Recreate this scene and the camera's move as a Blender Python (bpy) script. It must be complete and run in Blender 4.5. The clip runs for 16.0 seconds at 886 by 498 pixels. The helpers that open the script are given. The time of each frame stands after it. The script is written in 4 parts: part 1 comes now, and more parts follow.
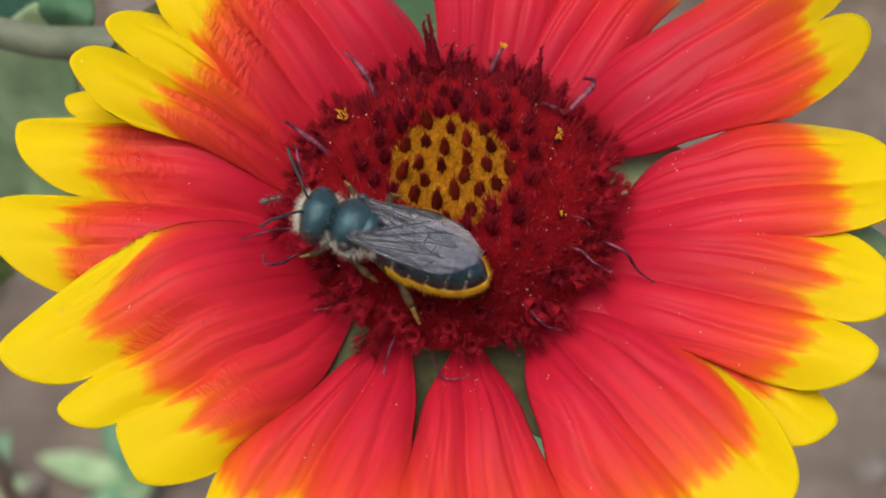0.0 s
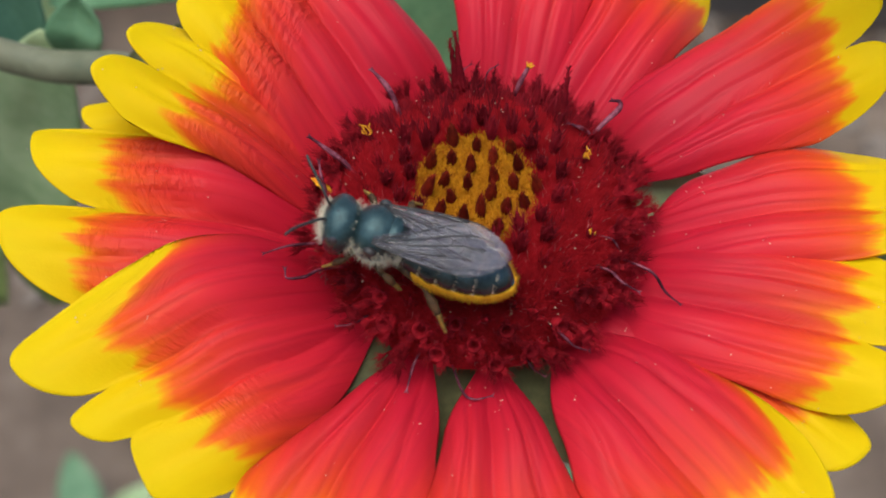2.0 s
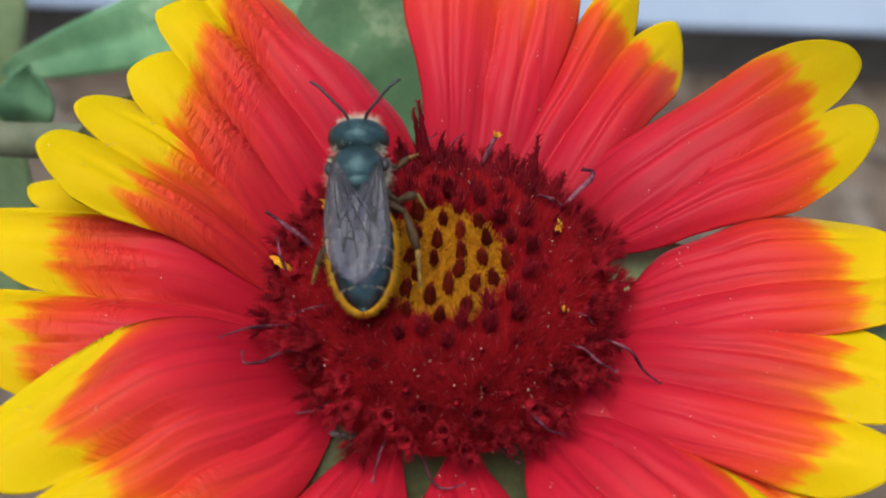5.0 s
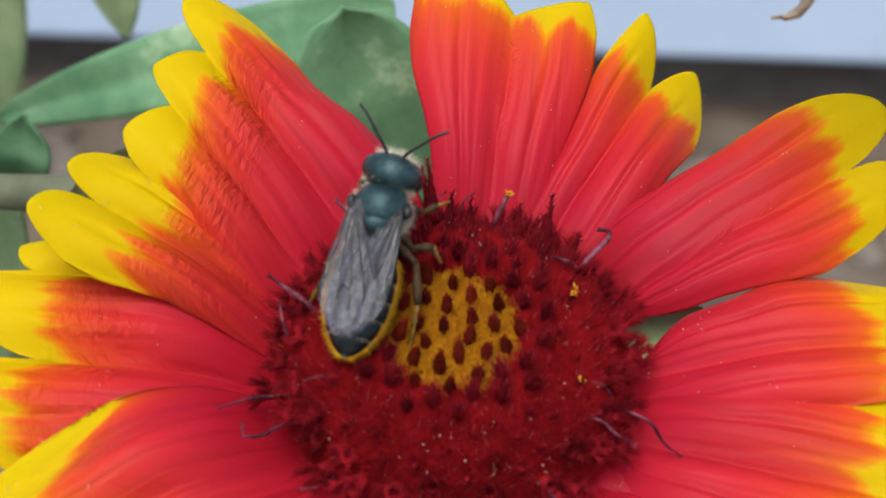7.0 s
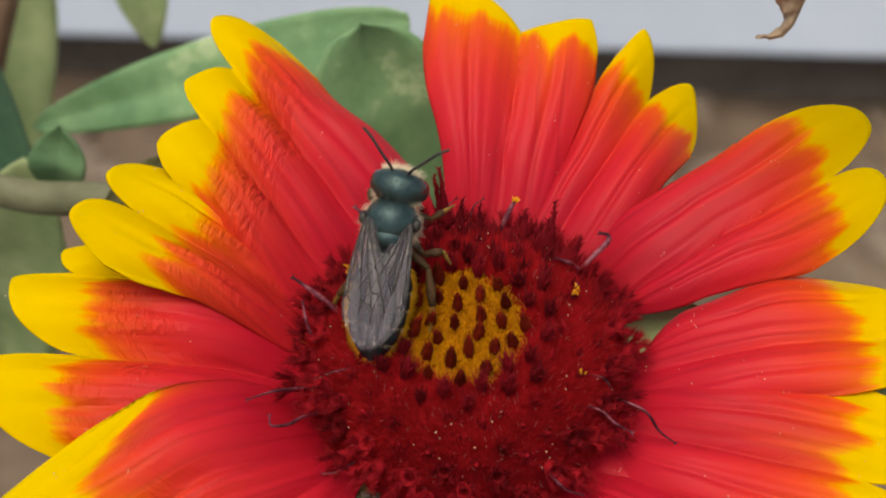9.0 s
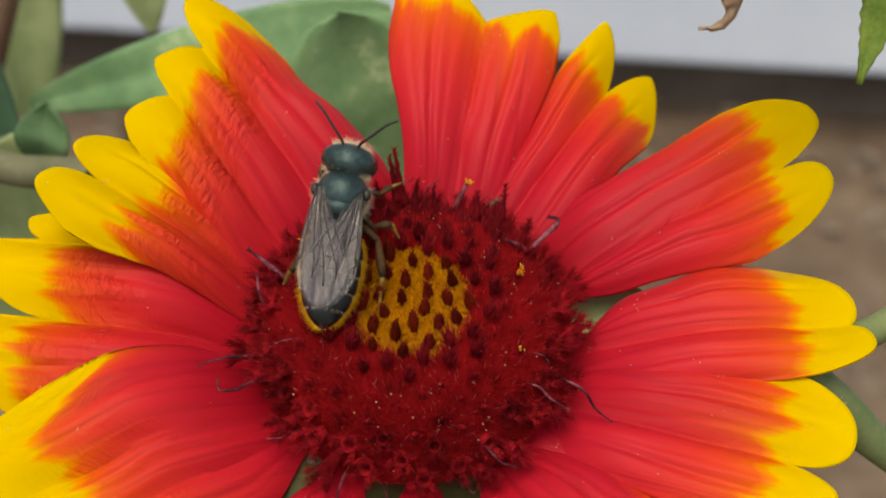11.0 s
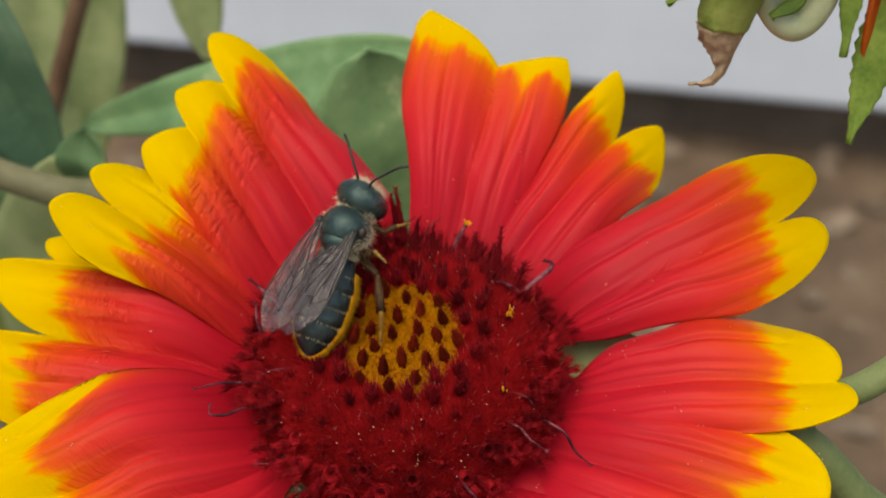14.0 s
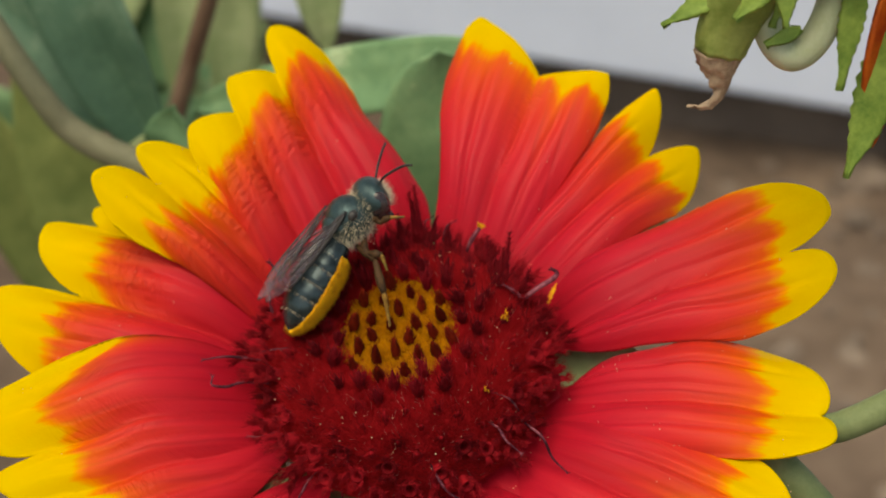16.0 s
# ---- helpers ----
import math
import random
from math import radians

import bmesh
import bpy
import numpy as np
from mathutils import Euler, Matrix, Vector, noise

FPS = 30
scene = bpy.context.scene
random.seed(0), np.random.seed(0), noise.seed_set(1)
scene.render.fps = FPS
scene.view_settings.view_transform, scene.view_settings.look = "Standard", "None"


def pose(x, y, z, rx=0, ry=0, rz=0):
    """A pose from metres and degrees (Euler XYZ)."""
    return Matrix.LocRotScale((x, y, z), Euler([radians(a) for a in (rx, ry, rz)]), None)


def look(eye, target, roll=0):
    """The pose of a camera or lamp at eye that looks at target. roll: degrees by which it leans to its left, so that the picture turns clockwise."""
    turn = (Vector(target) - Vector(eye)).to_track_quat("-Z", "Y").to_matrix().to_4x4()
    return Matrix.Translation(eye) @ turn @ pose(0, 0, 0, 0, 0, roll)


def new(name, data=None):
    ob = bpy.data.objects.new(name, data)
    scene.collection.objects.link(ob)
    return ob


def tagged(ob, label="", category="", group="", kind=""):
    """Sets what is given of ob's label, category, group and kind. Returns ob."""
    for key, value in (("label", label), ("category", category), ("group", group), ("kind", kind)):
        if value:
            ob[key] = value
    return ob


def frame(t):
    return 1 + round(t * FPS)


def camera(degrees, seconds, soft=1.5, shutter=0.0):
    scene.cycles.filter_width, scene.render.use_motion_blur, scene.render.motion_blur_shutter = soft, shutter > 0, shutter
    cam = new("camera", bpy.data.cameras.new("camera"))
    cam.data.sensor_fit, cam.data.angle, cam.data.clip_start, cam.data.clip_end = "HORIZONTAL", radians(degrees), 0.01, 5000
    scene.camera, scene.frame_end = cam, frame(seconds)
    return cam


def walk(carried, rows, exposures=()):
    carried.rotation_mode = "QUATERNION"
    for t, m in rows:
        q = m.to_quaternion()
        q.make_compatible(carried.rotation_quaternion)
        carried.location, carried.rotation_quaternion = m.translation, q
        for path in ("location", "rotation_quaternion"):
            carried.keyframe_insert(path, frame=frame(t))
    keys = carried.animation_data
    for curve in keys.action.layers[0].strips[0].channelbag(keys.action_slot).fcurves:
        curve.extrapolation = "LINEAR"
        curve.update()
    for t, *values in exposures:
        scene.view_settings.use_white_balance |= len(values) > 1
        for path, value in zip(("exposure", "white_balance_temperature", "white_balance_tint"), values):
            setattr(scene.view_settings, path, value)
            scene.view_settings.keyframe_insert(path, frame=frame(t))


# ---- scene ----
cam = camera(34.0, 16.0, soft=1.8)
cam.data.dof.use_dof = True
cam.data.dof.focus_distance = 0.079
cam.data.dof.aperture_fstop = 56.0

PATH = [
    (0.0, (0.00197, -0.06075, 0.45439, 48.52, 0.95, 1.00)),
    (0.5, (0.00247, -0.06024, 0.45411, 49.57, 0.73, 1.34)),
    (1.0, (0.00275, -0.05936, 0.45359, 50.83, 0.50, 1.15)),
    (1.5, (0.00169, -0.05998, 0.45221, 51.26, -0.20, 0.55)),
    (2.0, (-0.00163, -0.06189, 0.45061, 51.84, -0.90, 0.40)),
    (2.5, (-0.00265, -0.06273, 0.44952, 52.27, -0.63, 0.20)),
    (3.0, (-0.00172, -0.06089, 0.44847, 53.11, -0.79, -0.72)),
    (3.5, (-0.00127, -0.06067, 0.44843, 53.45, -0.76, -0.92)),
    (4.0, (-0.00312, -0.06105, 0.44806, 53.65, -1.31, -1.17)),
    (4.5, (-0.00389, -0.06024, 0.44866, 53.79, -1.21, -1.17)),
    (5.0, (-0.00123, -0.05816, 0.44925, 54.06, -0.82, -0.98)),
    (5.2, (-0.00077, -0.05730, 0.44964, 54.20, -0.83, -0.98)),
    (7.3, (-0.00141, -0.05423, 0.44877, 55.13, -0.57, -0.73)),
    (7.5, (-0.00046, -0.05444, 0.45035, 55.00, -0.46, -0.64)),
    (8.0, (-0.00003, -0.05743, 0.45304, 55.05, -0.19, -0.43)),
    (8.5, (0.00122, -0.05915, 0.45248, 55.10, -0.14, -0.38)),
    (9.0, (-0.00104, -0.05869, 0.45237, 54.94, -0.04, -0.34)),
    (9.2, (-0.00144, -0.05887, 0.45244, 55.14, 0.04, -0.07)),
    (11.3, (0.00422, -0.06169, 0.45258, 55.18, -1.22, 2.58)),
    (11.5, (0.00453, -0.06140, 0.45329, 54.90, -1.18, 3.37)),
    (12.0, (0.00515, -0.06155, 0.45315, 55.70, -1.04, 4.05)),
    (12.5, (0.00523, -0.06178, 0.45444, 55.35, -0.80, 4.54)),
    (13.0, (0.00554, -0.06121, 0.45565, 55.87, -0.58, 4.66)),
    (13.5, (0.00620, -0.06178, 0.45510, 56.02, -0.35, 4.97)),
    (14.0, (0.00937, -0.06246, 0.45444, 56.14, -0.77, 6.38)),
    (14.5, (0.01368, -0.06196, 0.45582, 56.18, -0.39, 10.05)),
    (15.0, (0.01830, -0.06107, 0.45624, 56.13, -0.18, 12.93)),
    (15.5, (0.02077, -0.06125, 0.45577, 56.01, 0.09, 14.90)),
    (16.0, (0.02146, -0.06226, 0.45591, 56.08, -0.30, 16.16)),
]
EXPOSURES = [(0.0, 0.78, 6150, 3), (3.5, 0.77, 6050, 2), (5.0, 0.73, 6050, 0), (8.4, 0.70, 6450, 0), (9.0, 0.61, 7800, 4), (13.0, 0.56, 8200, 3), (16.0, 0.54, 8300, 3)]
walk(cam, [(t, pose(*p)) for t, p in PATH], EXPOSURES)

# ---- light: bright overcast day ----
world = bpy.data.worlds.new("sky")
scene.world = world
world.use_nodes = True
wn = world.node_tree.nodes
sky = wn.new("ShaderNodeTexSky")
sky.sky_type, sky.sun_disc = "NISHITA", False
sky.sun_elevation, sky.sun_rotation = radians(69), radians(202)
sky.air_density, sky.dust_density, sky.ozone_density = 1.0, 3.0, 0.6
world.node_tree.links.new(sky.outputs[0], wn["Background"].inputs[0])
wn["Background"].inputs[1].default_value = 0.145
sun_data = bpy.data.lights.new("sun", "SUN")
sun_data.energy, sun_data.angle, sun_data.color = 1.5, radians(50), (1.0, 0.97, 0.92)
sun = new("sun", sun_data)
sun.matrix_world = look((-0.3, -0.75, 2.5), (0, 0, 0.4))


# ---- materials ----
def shader(name):
    m = bpy.data.materials.new(name)
    m.use_nodes = True
    return m, m.node_tree.nodes, m.node_tree.links, m.node_tree.nodes["Principled BSDF"]


def node(nodes, kind, **inputs):
    n = nodes.new("ShaderNode" + kind)
    for key, value in inputs.items():
        n.inputs[key.replace("_", " ")].default_value = value
    return n


def ramp(nodes, stops):
    r = nodes.new("ShaderNodeValToRGB")
    while len(r.color_ramp.elements) < len(stops):
        r.color_ramp.elements.new(0.5)
    for e, (p, c) in zip(r.color_ramp.elements, stops):
        e.position, e.color = p, (*c, 1)
    return r


def surface(name, stops, size, rough=0.6, metal=0.0, bump=0.3, fine=6.0, sheen=0.0, clear=0.0, thin=0.0, vary=0.0, spec=0.3, coords="Object", island=0.0):
    """Two scales of mottling, fine relief; size is that of the large mottling in metres; thin: share of light let through."""
    m, n, l, p = shader(name)
    tc = n.new("ShaderNodeTexCoord")
    big = node(n, "TexNoise", Scale=1 / size, Detail=5.0, Roughness=0.6)
    small = node(n, "TexNoise", Scale=fine / size, Detail=4.0, Roughness=0.7)
    for x in (big, small):
        l.new(tc.outputs[coords], x.inputs["Vector"])
    mix = n.new("ShaderNodeMath")
    mix.operation = "MULTIPLY_ADD"
    l.new(small.outputs[0], mix.inputs[0])
    mix.inputs[1].default_value = 0.45
    half = n.new("ShaderNodeMath")
    half.operation = "MULTIPLY_ADD"
    l.new(big.outputs[0], half.inputs[0])
    half.inputs[1].default_value, half.inputs[2].default_value = 1.1, -0.27
    l.new(half.outputs[0], mix.inputs[2])
    r = ramp(n, stops)
    l.new(mix.outputs[0], r.inputs[0])
    colour = r.outputs[0]
    if vary or island:
        info = n.new("ShaderNodeNewGeometry" if island else "ShaderNodeObjectInfo")
        vary = vary or island
        hsv = n.new("ShaderNodeHueSaturation")
        scale = n.new("ShaderNodeMath")
        scale.operation = "MULTIPLY_ADD"
        scale.inputs[1].default_value, scale.inputs[2].default_value = 2 * vary, 1 - vary
        l.new(info.outputs["Random Per Island" if island else "Random"], scale.inputs[0])
        l.new(scale.outputs[0], hsv.inputs["Value"])
        l.new(colour, hsv.inputs["Color"])
        colour = hsv.outputs[0]
    l.new(colour, p.inputs["Base Color"])
    p.inputs["Roughness"].default_value, p.inputs["Metallic"].default_value = rough, metal
    p.inputs["Sheen Weight"].default_value, p.inputs["Coat Weight"].default_value = sheen, clear
    p.inputs["Specular IOR Level"].default_value = spec
    b = node(n, "Bump", Strength=bump, Distance=size * 0.08)
    l.new(mix.outputs[0], b.inputs["Height"])
    l.new(b.outputs[0], p.inputs["Normal"])
    if thin:
        tr = n.new("ShaderNodeBsdfTranslucent")
        l.new(colour, tr.inputs[0])
        ms = n.new("ShaderNodeMixShader")
        ms.inputs[0].default_value = thin
        l.new(p.outputs[0], ms.inputs[1])
        l.new(tr.outputs[0], ms.inputs[2])
        l.new(ms.outputs[0], n["Material Output"].inputs[0])
    return m


def petal_material():
    """Yellow tips running through orange into red along the veins. UV: across (mm), distance from the tip (mm); the second map holds the distance from the axis."""
    m, n, l, p = shader("petal")
    uv = n.new("ShaderNodeUVMap")
    uv.uv_map = "petal"
    sep = n.new("ShaderNodeSeparateXYZ")
    l.new(uv.outputs[0], sep.inputs[0])

    def noise_at(sx, sy, scale, detail=3.0, twist=0.0):
        mp = n.new("ShaderNodeMapping")
        mp.inputs["Scale"].default_value = (sx, sy, 1)
        l.new(uv.outputs[0], mp.inputs[0])
        t = node(n, "TexNoise", Scale=scale, Detail=detail, Roughness=0.6, Distortion=twist)
        l.new(mp.outputs[0], t.inputs["Vector"])
        return t.outputs[0]

    def math(op, a, b, c=0.0):
        x = n.new("ShaderNodeMath")
        x.operation = op
        for i, v in enumerate((a, b, c)):
            if isinstance(v, (int, float)):
                x.inputs[i].default_value = v
            else:
                l.new(v, x.inputs[i])
        return x.outputs[0]

    streak = noise_at(2.6, 0.7, 1.0, 3.0)
    flame = noise_at(0.85, 0.18, 1.0, 1.5)
    d = math("ADD", sep.outputs[1], math("MULTIPLY_ADD", streak, 0.42, -0.21))
    d = math("ADD", d, math("MULTIPLY_ADD", flame, 1.1, -0.55))
    t = math("DIVIDE", d, 5.0)
    r = ramp(n, [(0.0, (0.71, 0.495, 0.001)), (0.185, (0.71, 0.45, 0.001)), (0.208, (0.76, 0.26, 0.003)), (0.24, (0.72, 0.105, 0.008)),
                 (0.30, (0.69, 0.056, 0.015)), (0.38, (0.66, 0.033, 0.022)), (0.50, (0.61, 0.019, 0.030)), (0.68, (0.54, 0.011, 0.031)), (0.92, (0.40, 0.005, 0.018))])
    l.new(t, r.inputs[0])
    vein = noise_at(3.4, 0.22, 1.0, 4.0)
    lines = noise_at(0.55, 0.08, 1.0, 1.0)
    lines = math("MULTIPLY", math("ABSOLUTE", math("SUBTRACT", lines, 0.5), 0.0), 16.0)
    lines = math("MINIMUM", lines, 1.0)
    inward = math("MINIMUM", math("MAXIMUM", math("SUBTRACT", sep.outputs[1], 0.7), 0.0), 1.0)
    crease = math("MULTIPLY", math("SUBTRACT", 1.0, lines), inward)
    # thin veins between the folds
    fine = noise_at(1.5, 0.10, 1.0, 1.0)
    fine = math("MINIMUM", math("MULTIPLY", math("ABSOLUTE", math("SUBTRACT", fine, 0.5), 0.0), 14.0), 1.0)
    fine = math("MULTIPLY", math("SUBTRACT", 1.0, fine), inward)
    mottle = noise_at(0.5, 0.5, 1.0, 3.0)
    dark = math("ADD", math("MULTIPLY_ADD", vein, 0.03, 0.91), math("MULTIPLY", mottle, 0.16))
    # fold lines darkened in the colour: part pigment, part shade of the grooves
    dark = math("SUBTRACT", dark, math("MULTIPLY_ADD", crease, 0.13, math("MULTIPLY", fine, 0.045)))
    hsv = n.new("ShaderNodeHueSaturation")
    l.new(r.outputs[0], hsv.inputs["Color"])
    l.new(dark, hsv.inputs["Value"])
    l.new(hsv.outputs[0], p.inputs["Base Color"])
    gloss = ramp(n, [(0.0, (0.05,) * 3), (0.17, (0.05,) * 3), (0.30, (0.17,) * 3), (0.65, (0.19,) * 3), (1.0, (0.13,) * 3)])
    l.new(t, gloss.inputs[0])
    p.inputs["Roughness"].default_value = 0.46
    l.new(gloss.outputs[0], p.inputs["Specular IOR Level"])
    # short cross wrinkles where the petal says so
    crumple = n.new("ShaderNodeAttribute")
    crumple.attribute_name = "wrinkle"
    ripple = noise_at(1.3, 11.0, 1.0, 2.0, 0.25)
    patch = noise_at(0.8, 0.9, 1.0, 1.0)
    patch = math("MINIMUM", math("MAXIMUM", math("MULTIPLY_ADD", patch, 3.5, -1.25), 0.0), 1.0)
    ripple = math("MULTIPLY", ripple, math("MULTIPLY", patch, crumple.outputs["Fac"]))
    height = math("ADD", math("MULTIPLY", ripple, 2.0), math("MULTIPLY", vein, 0.015))
    grain = noise_at(9.0, 30.0, 1.0, 2.0)
    height = math("ADD", height, math("MULTIPLY", grain, 0.08))
    height = math("SUBTRACT", height, math("MULTIPLY_ADD", crease, 0.09, math("MULTIPLY", fine, 0.045)))
    b = node(n, "Bump", Strength=0.75, Distance=0.0003)
    l.new(height, b.inputs["Height"])
    l.new(b.outputs[0], p.inputs["Normal"])
    tr = n.new("ShaderNodeBsdfTranslucent")
    l.new(hsv.outputs[0], tr.inputs[0])
    ms = n.new("ShaderNodeMixShader")
    ms.inputs[0].default_value = 0.34
    l.new(p.outputs[0], ms.inputs[1])
    l.new(tr.outputs[0], ms.inputs[2])
    l.new(ms.outputs[0], n["Material Output"].inputs[0])
    return m


def wing_material():
    """Smoky clear membrane."""
    m, n, l, p = shader("wing_membrane")
    tc = n.new("ShaderNodeTexCoord")
    mp = n.new("ShaderNodeMapping")
    mp.inputs["Scale"].default_value = (0.45, 3.4, 1.0)
    l.new(tc.outputs["Object"], mp.inputs[0])
    t = node(n, "TexNoise", Scale=900.0, Detail=3.0)
    l.new(mp.outputs[0], t.inputs["Vector"])
    r = ramp(n, [(0.32, (0.040, 0.030, 0.036)), (0.68, (0.120, 0.096, 0.122))])
    l.new(t.outputs[0], r.inputs[0])
    l.new(r.outputs[0], p.inputs["Base Color"])
    p.inputs["Roughness"].default_value = 0.24
    p.inputs["Specular IOR Level"].default_value = 0.75
    p.inputs["Alpha"].default_value = 0.44
    b = node(n, "Bump", Strength=0.9, Distance=0.0003)
    l.new(t.outputs[0], b.inputs["Height"])
    l.new(b.outputs[0], p.inputs["Normal"])
    return m


PETAL = petal_material()
WING = wing_material()


def disc_material():
    """Orange middle, running unevenly into maroon velvet."""
    m, n, l, p = shader("disc_velvet")
    tc = n.new("ShaderNodeTexCoord")
    length = n.new("ShaderNodeVectorMath")
    length.operation = "LENGTH"
    flat = n.new("ShaderNodeVectorMath")
    flat.operation = "MULTIPLY"
    flat.inputs[1].default_value = (1, 1, 0)
    shift = n.new("ShaderNodeVectorMath")
    shift.inputs[1].default_value = (0.0003, -0.0006, 0)
    l.new(tc.outputs["Object"], shift.inputs[0])
    l.new(shift.outputs[0], flat.inputs[0])
    l.new(flat.outputs[0], length.inputs[0])
    t = node(n, "TexNoise", Scale=1100.0, Detail=4.0)
    l.new(tc.outputs["Object"], t.inputs["Vector"])
    add = n.new("ShaderNodeMath")
    add.operation = "MULTIPLY_ADD"
    add.inputs[1].default_value = 0.0016
    l.new(t.outputs[0], add.inputs[0])
    l.new(length.outputs["Value"], add.inputs[2])
    scale = n.new("ShaderNodeMath")
    scale.operation = "MULTIPLY"
    scale.inputs[1].default_value = 100.0
    l.new(add.outputs[0], scale.inputs[0])
    r = ramp(n, [(0.10, (0.44, 0.17, 0.006)), (0.36, (0.38, 0.12, 0.006)), (0.43, (0.24, 0.024, 0.005)), (0.50, (0.25, 0.007, 0.010)), (1.0, (0.22, 0.006, 0.010))])
    l.new(scale.outputs[0], r.inputs[0])
    l.new(r.outputs[0], p.inputs["Base Color"])
    p.inputs["Roughness"].default_value = 0.85
    p.inputs["Specular IOR Level"].default_value = 0.1
    b = node(n, "Bump", Strength=0.8, Distance=0.0003)
    l.new(t.outputs[0], b.inputs["Height"])
    l.new(b.outputs[0], p.inputs["Normal"])
    return m


DOME = disc_material()
FLORET = surface("floret_maroon", [(0.3, (0.075, 0.003, 0.006)), (0.7, (0.18, 0.006, 0.011))], 0.0008, 0.7, vary=0.4, spec=0.05, thin=0.15)
BUD = surface("bud_maroon", [(0.3, (0.075, 0.006, 0.003)), (0.7, (0.19, 0.016, 0.005))], 0.0006, 0.75, vary=0.3, spec=0.06)
CHAFF = surface("chaff_orange", [(0.3, (0.36, 0.12, 0.003)), (0.7, (0.52, 0.22, 0.006))], 0.0012, 0.75, thin=0.2, spec=0.1, island=0.2)
BRISTLE = surface("bristle_red", [(0.3, (0.27, 0.007, 0.011)), (0.7, (0.50, 0.014, 0.022))], 0.0018, 0.7, thin=0.45, spec=0.03, island=0.22)
PALE_BRISTLE = surface("bristle_pink", [(0.3, (0.42, 0.10, 0.10)), (0.7, (0.60, 0.26, 0.24))], 0.001, 0.5, thin=0.3)
OPEN = surface("open_floret_red", [(0.3, (0.11, 0.004, 0.007)), (0.7, (0.29, 0.008, 0.015))], 0.0006, 0.7, vary=0.45, thin=0.15, spec=0.04)
STYLE = surface("style_purple", [(0.32, (0.022, 0.004, 0.007)), (0.5, (0.09, 0.018, 0.030)), (0.68, (0.22, 0.065, 0.085))], 0.0008, 0.55, spec=0.06)
POLLEN = surface("pollen_gold", [(0.3, (0.52, 0.17, 0.004)), (0.7, (0.76, 0.36, 0.010))], 0.0004, 0.85)
GRAIN = surface("pale_pollen", [(0.3, (0.50, 0.26, 0.16)), (0.7, (0.72, 0.48, 0.34))], 0.0004, 0.8)
LEAF = surface("leaf_green", [(0.3, (0.09, 0.185, 0.088)), (0.52, (0.135, 0.25, 0.120)), (0.66, (0.18, 0.30, 0.15)), (0.74, (0.34, 0.44, 0.25))], 0.012, 0.5, thin=0.2, vary=0.2)
DARK_LEAF = surface("leaf_blue_green", [(0.3, (0.045, 0.105, 0.066)), (0.6, (0.085, 0.17, 0.105)), (0.75, (0.14, 0.23, 0.15))], 0.010, 0.45, thin=0.2)
PALE_LEAF = surface("leaf_yellow_green", [(0.3, (0.21, 0.30, 0.13)), (0.7, (0.39, 0.46, 0.24))], 0.010, 0.55, thin=0.25)
OLIVE_LEAF = surface("leaf_olive", [(0.3, (0.12, 0.165, 0.045)), (0.7, (0.27, 0.31, 0.10))], 0.012, 0.6, thin=0.3)
PALE_STALK = surface("stalk_pale_green", [(0.3, (0.38, 0.43, 0.24)), (0.7, (0.56, 0.60, 0.42))], 0.004, 0.55, thin=0.2)
HEAD_BRACT = surface("seed_head_bract", [(0.3, (0.10, 0.19, 0.028)), (0.7, (0.27, 0.38, 0.075))], 0.002, 0.55, thin=0.3)
BRACT = surface("bract_green", [(0.3, (0.055, 0.055, 0.020)), (0.7, (0.13, 0.125, 0.050))], 0.003, 0.6, thin=0.2)
STEM = surface("stem_green", [(0.3, (0.09, 0.13, 0.05)), (0.7, (0.18, 0.215, 0.095))], 0.004, 0.6)
GREY_STEM = surface("stem_grey_green", [(0.3, (0.085, 0.09, 0.05)), (0.7, (0.155, 0.15, 0.09))], 0.006, 0.6)
BROWN_STEM = surface("stem_brown", [(0.3, (0.10, 0.055, 0.035)), (0.7, (0.19, 0.12, 0.08))], 0.006, 0.65)
HEAD_GREEN = surface("spent_head_green", [(0.3, (0.15, 0.21, 0.04)), (0.7, (0.33, 0.38, 0.11))], 0.003, 0.6, thin=0.25)
DRY = surface("dry_brown", [(0.3, (0.20, 0.13, 0.08)), (0.7, (0.42, 0.31, 0.21))], 0.0012, 0.8)
RUST = surface("withered_petal", [(0.3, (0.36, 0.04, 0.008)), (0.7, (0.58, 0.12, 0.012))], 0.002, 0.6, thin=0.25)
SOIL = surface("soil", [(0.25, (0.056, 0.038, 0.027)), (0.5, (0.105, 0.073, 0.052)), (0.75, (0.175, 0.128, 0.094))], 0.09, 0.95, bump=0.8)
BOARD = surface("white_board", [(0.3, (0.51, 0.57, 0.70)), (0.7, (0.59, 0.65, 0.78))], 0.3, 0.5, bump=0.1)
# foundation brown with the shade under the board's overhang in its colour
BASEWALL = surface("shaded_foundation", [(0.3, (0.075, 0.056, 0.045)), (0.7, (0.14, 0.105, 0.085))], 0.05, 0.9)
CHIP = surface("mulch", [(0.3, (0.07, 0.050, 0.038)), (0.7, (0.21, 0.165, 0.13))], 0.02, 0.9)
SHELL = surface("bee_blue_green", [(0.3, (0.016, 0.031, 0.033)), (0.7, (0.042, 0.074, 0.077))], 0.0007, 0.31, metal=0.55, bump=0.9, fine=7.0)
BAND = surface("bee_segment", [(0.3, (0.013, 0.020, 0.022)), (0.7, (0.045, 0.066, 0.072))], 0.0006, 0.27, metal=0.6, bump=0.3, fine=9.0)
BLACK = surface("bee_black", [(0.3, (0.010, 0.009, 0.009)), (0.7, (0.035, 0.030, 0.028))], 0.0005, 0.4)
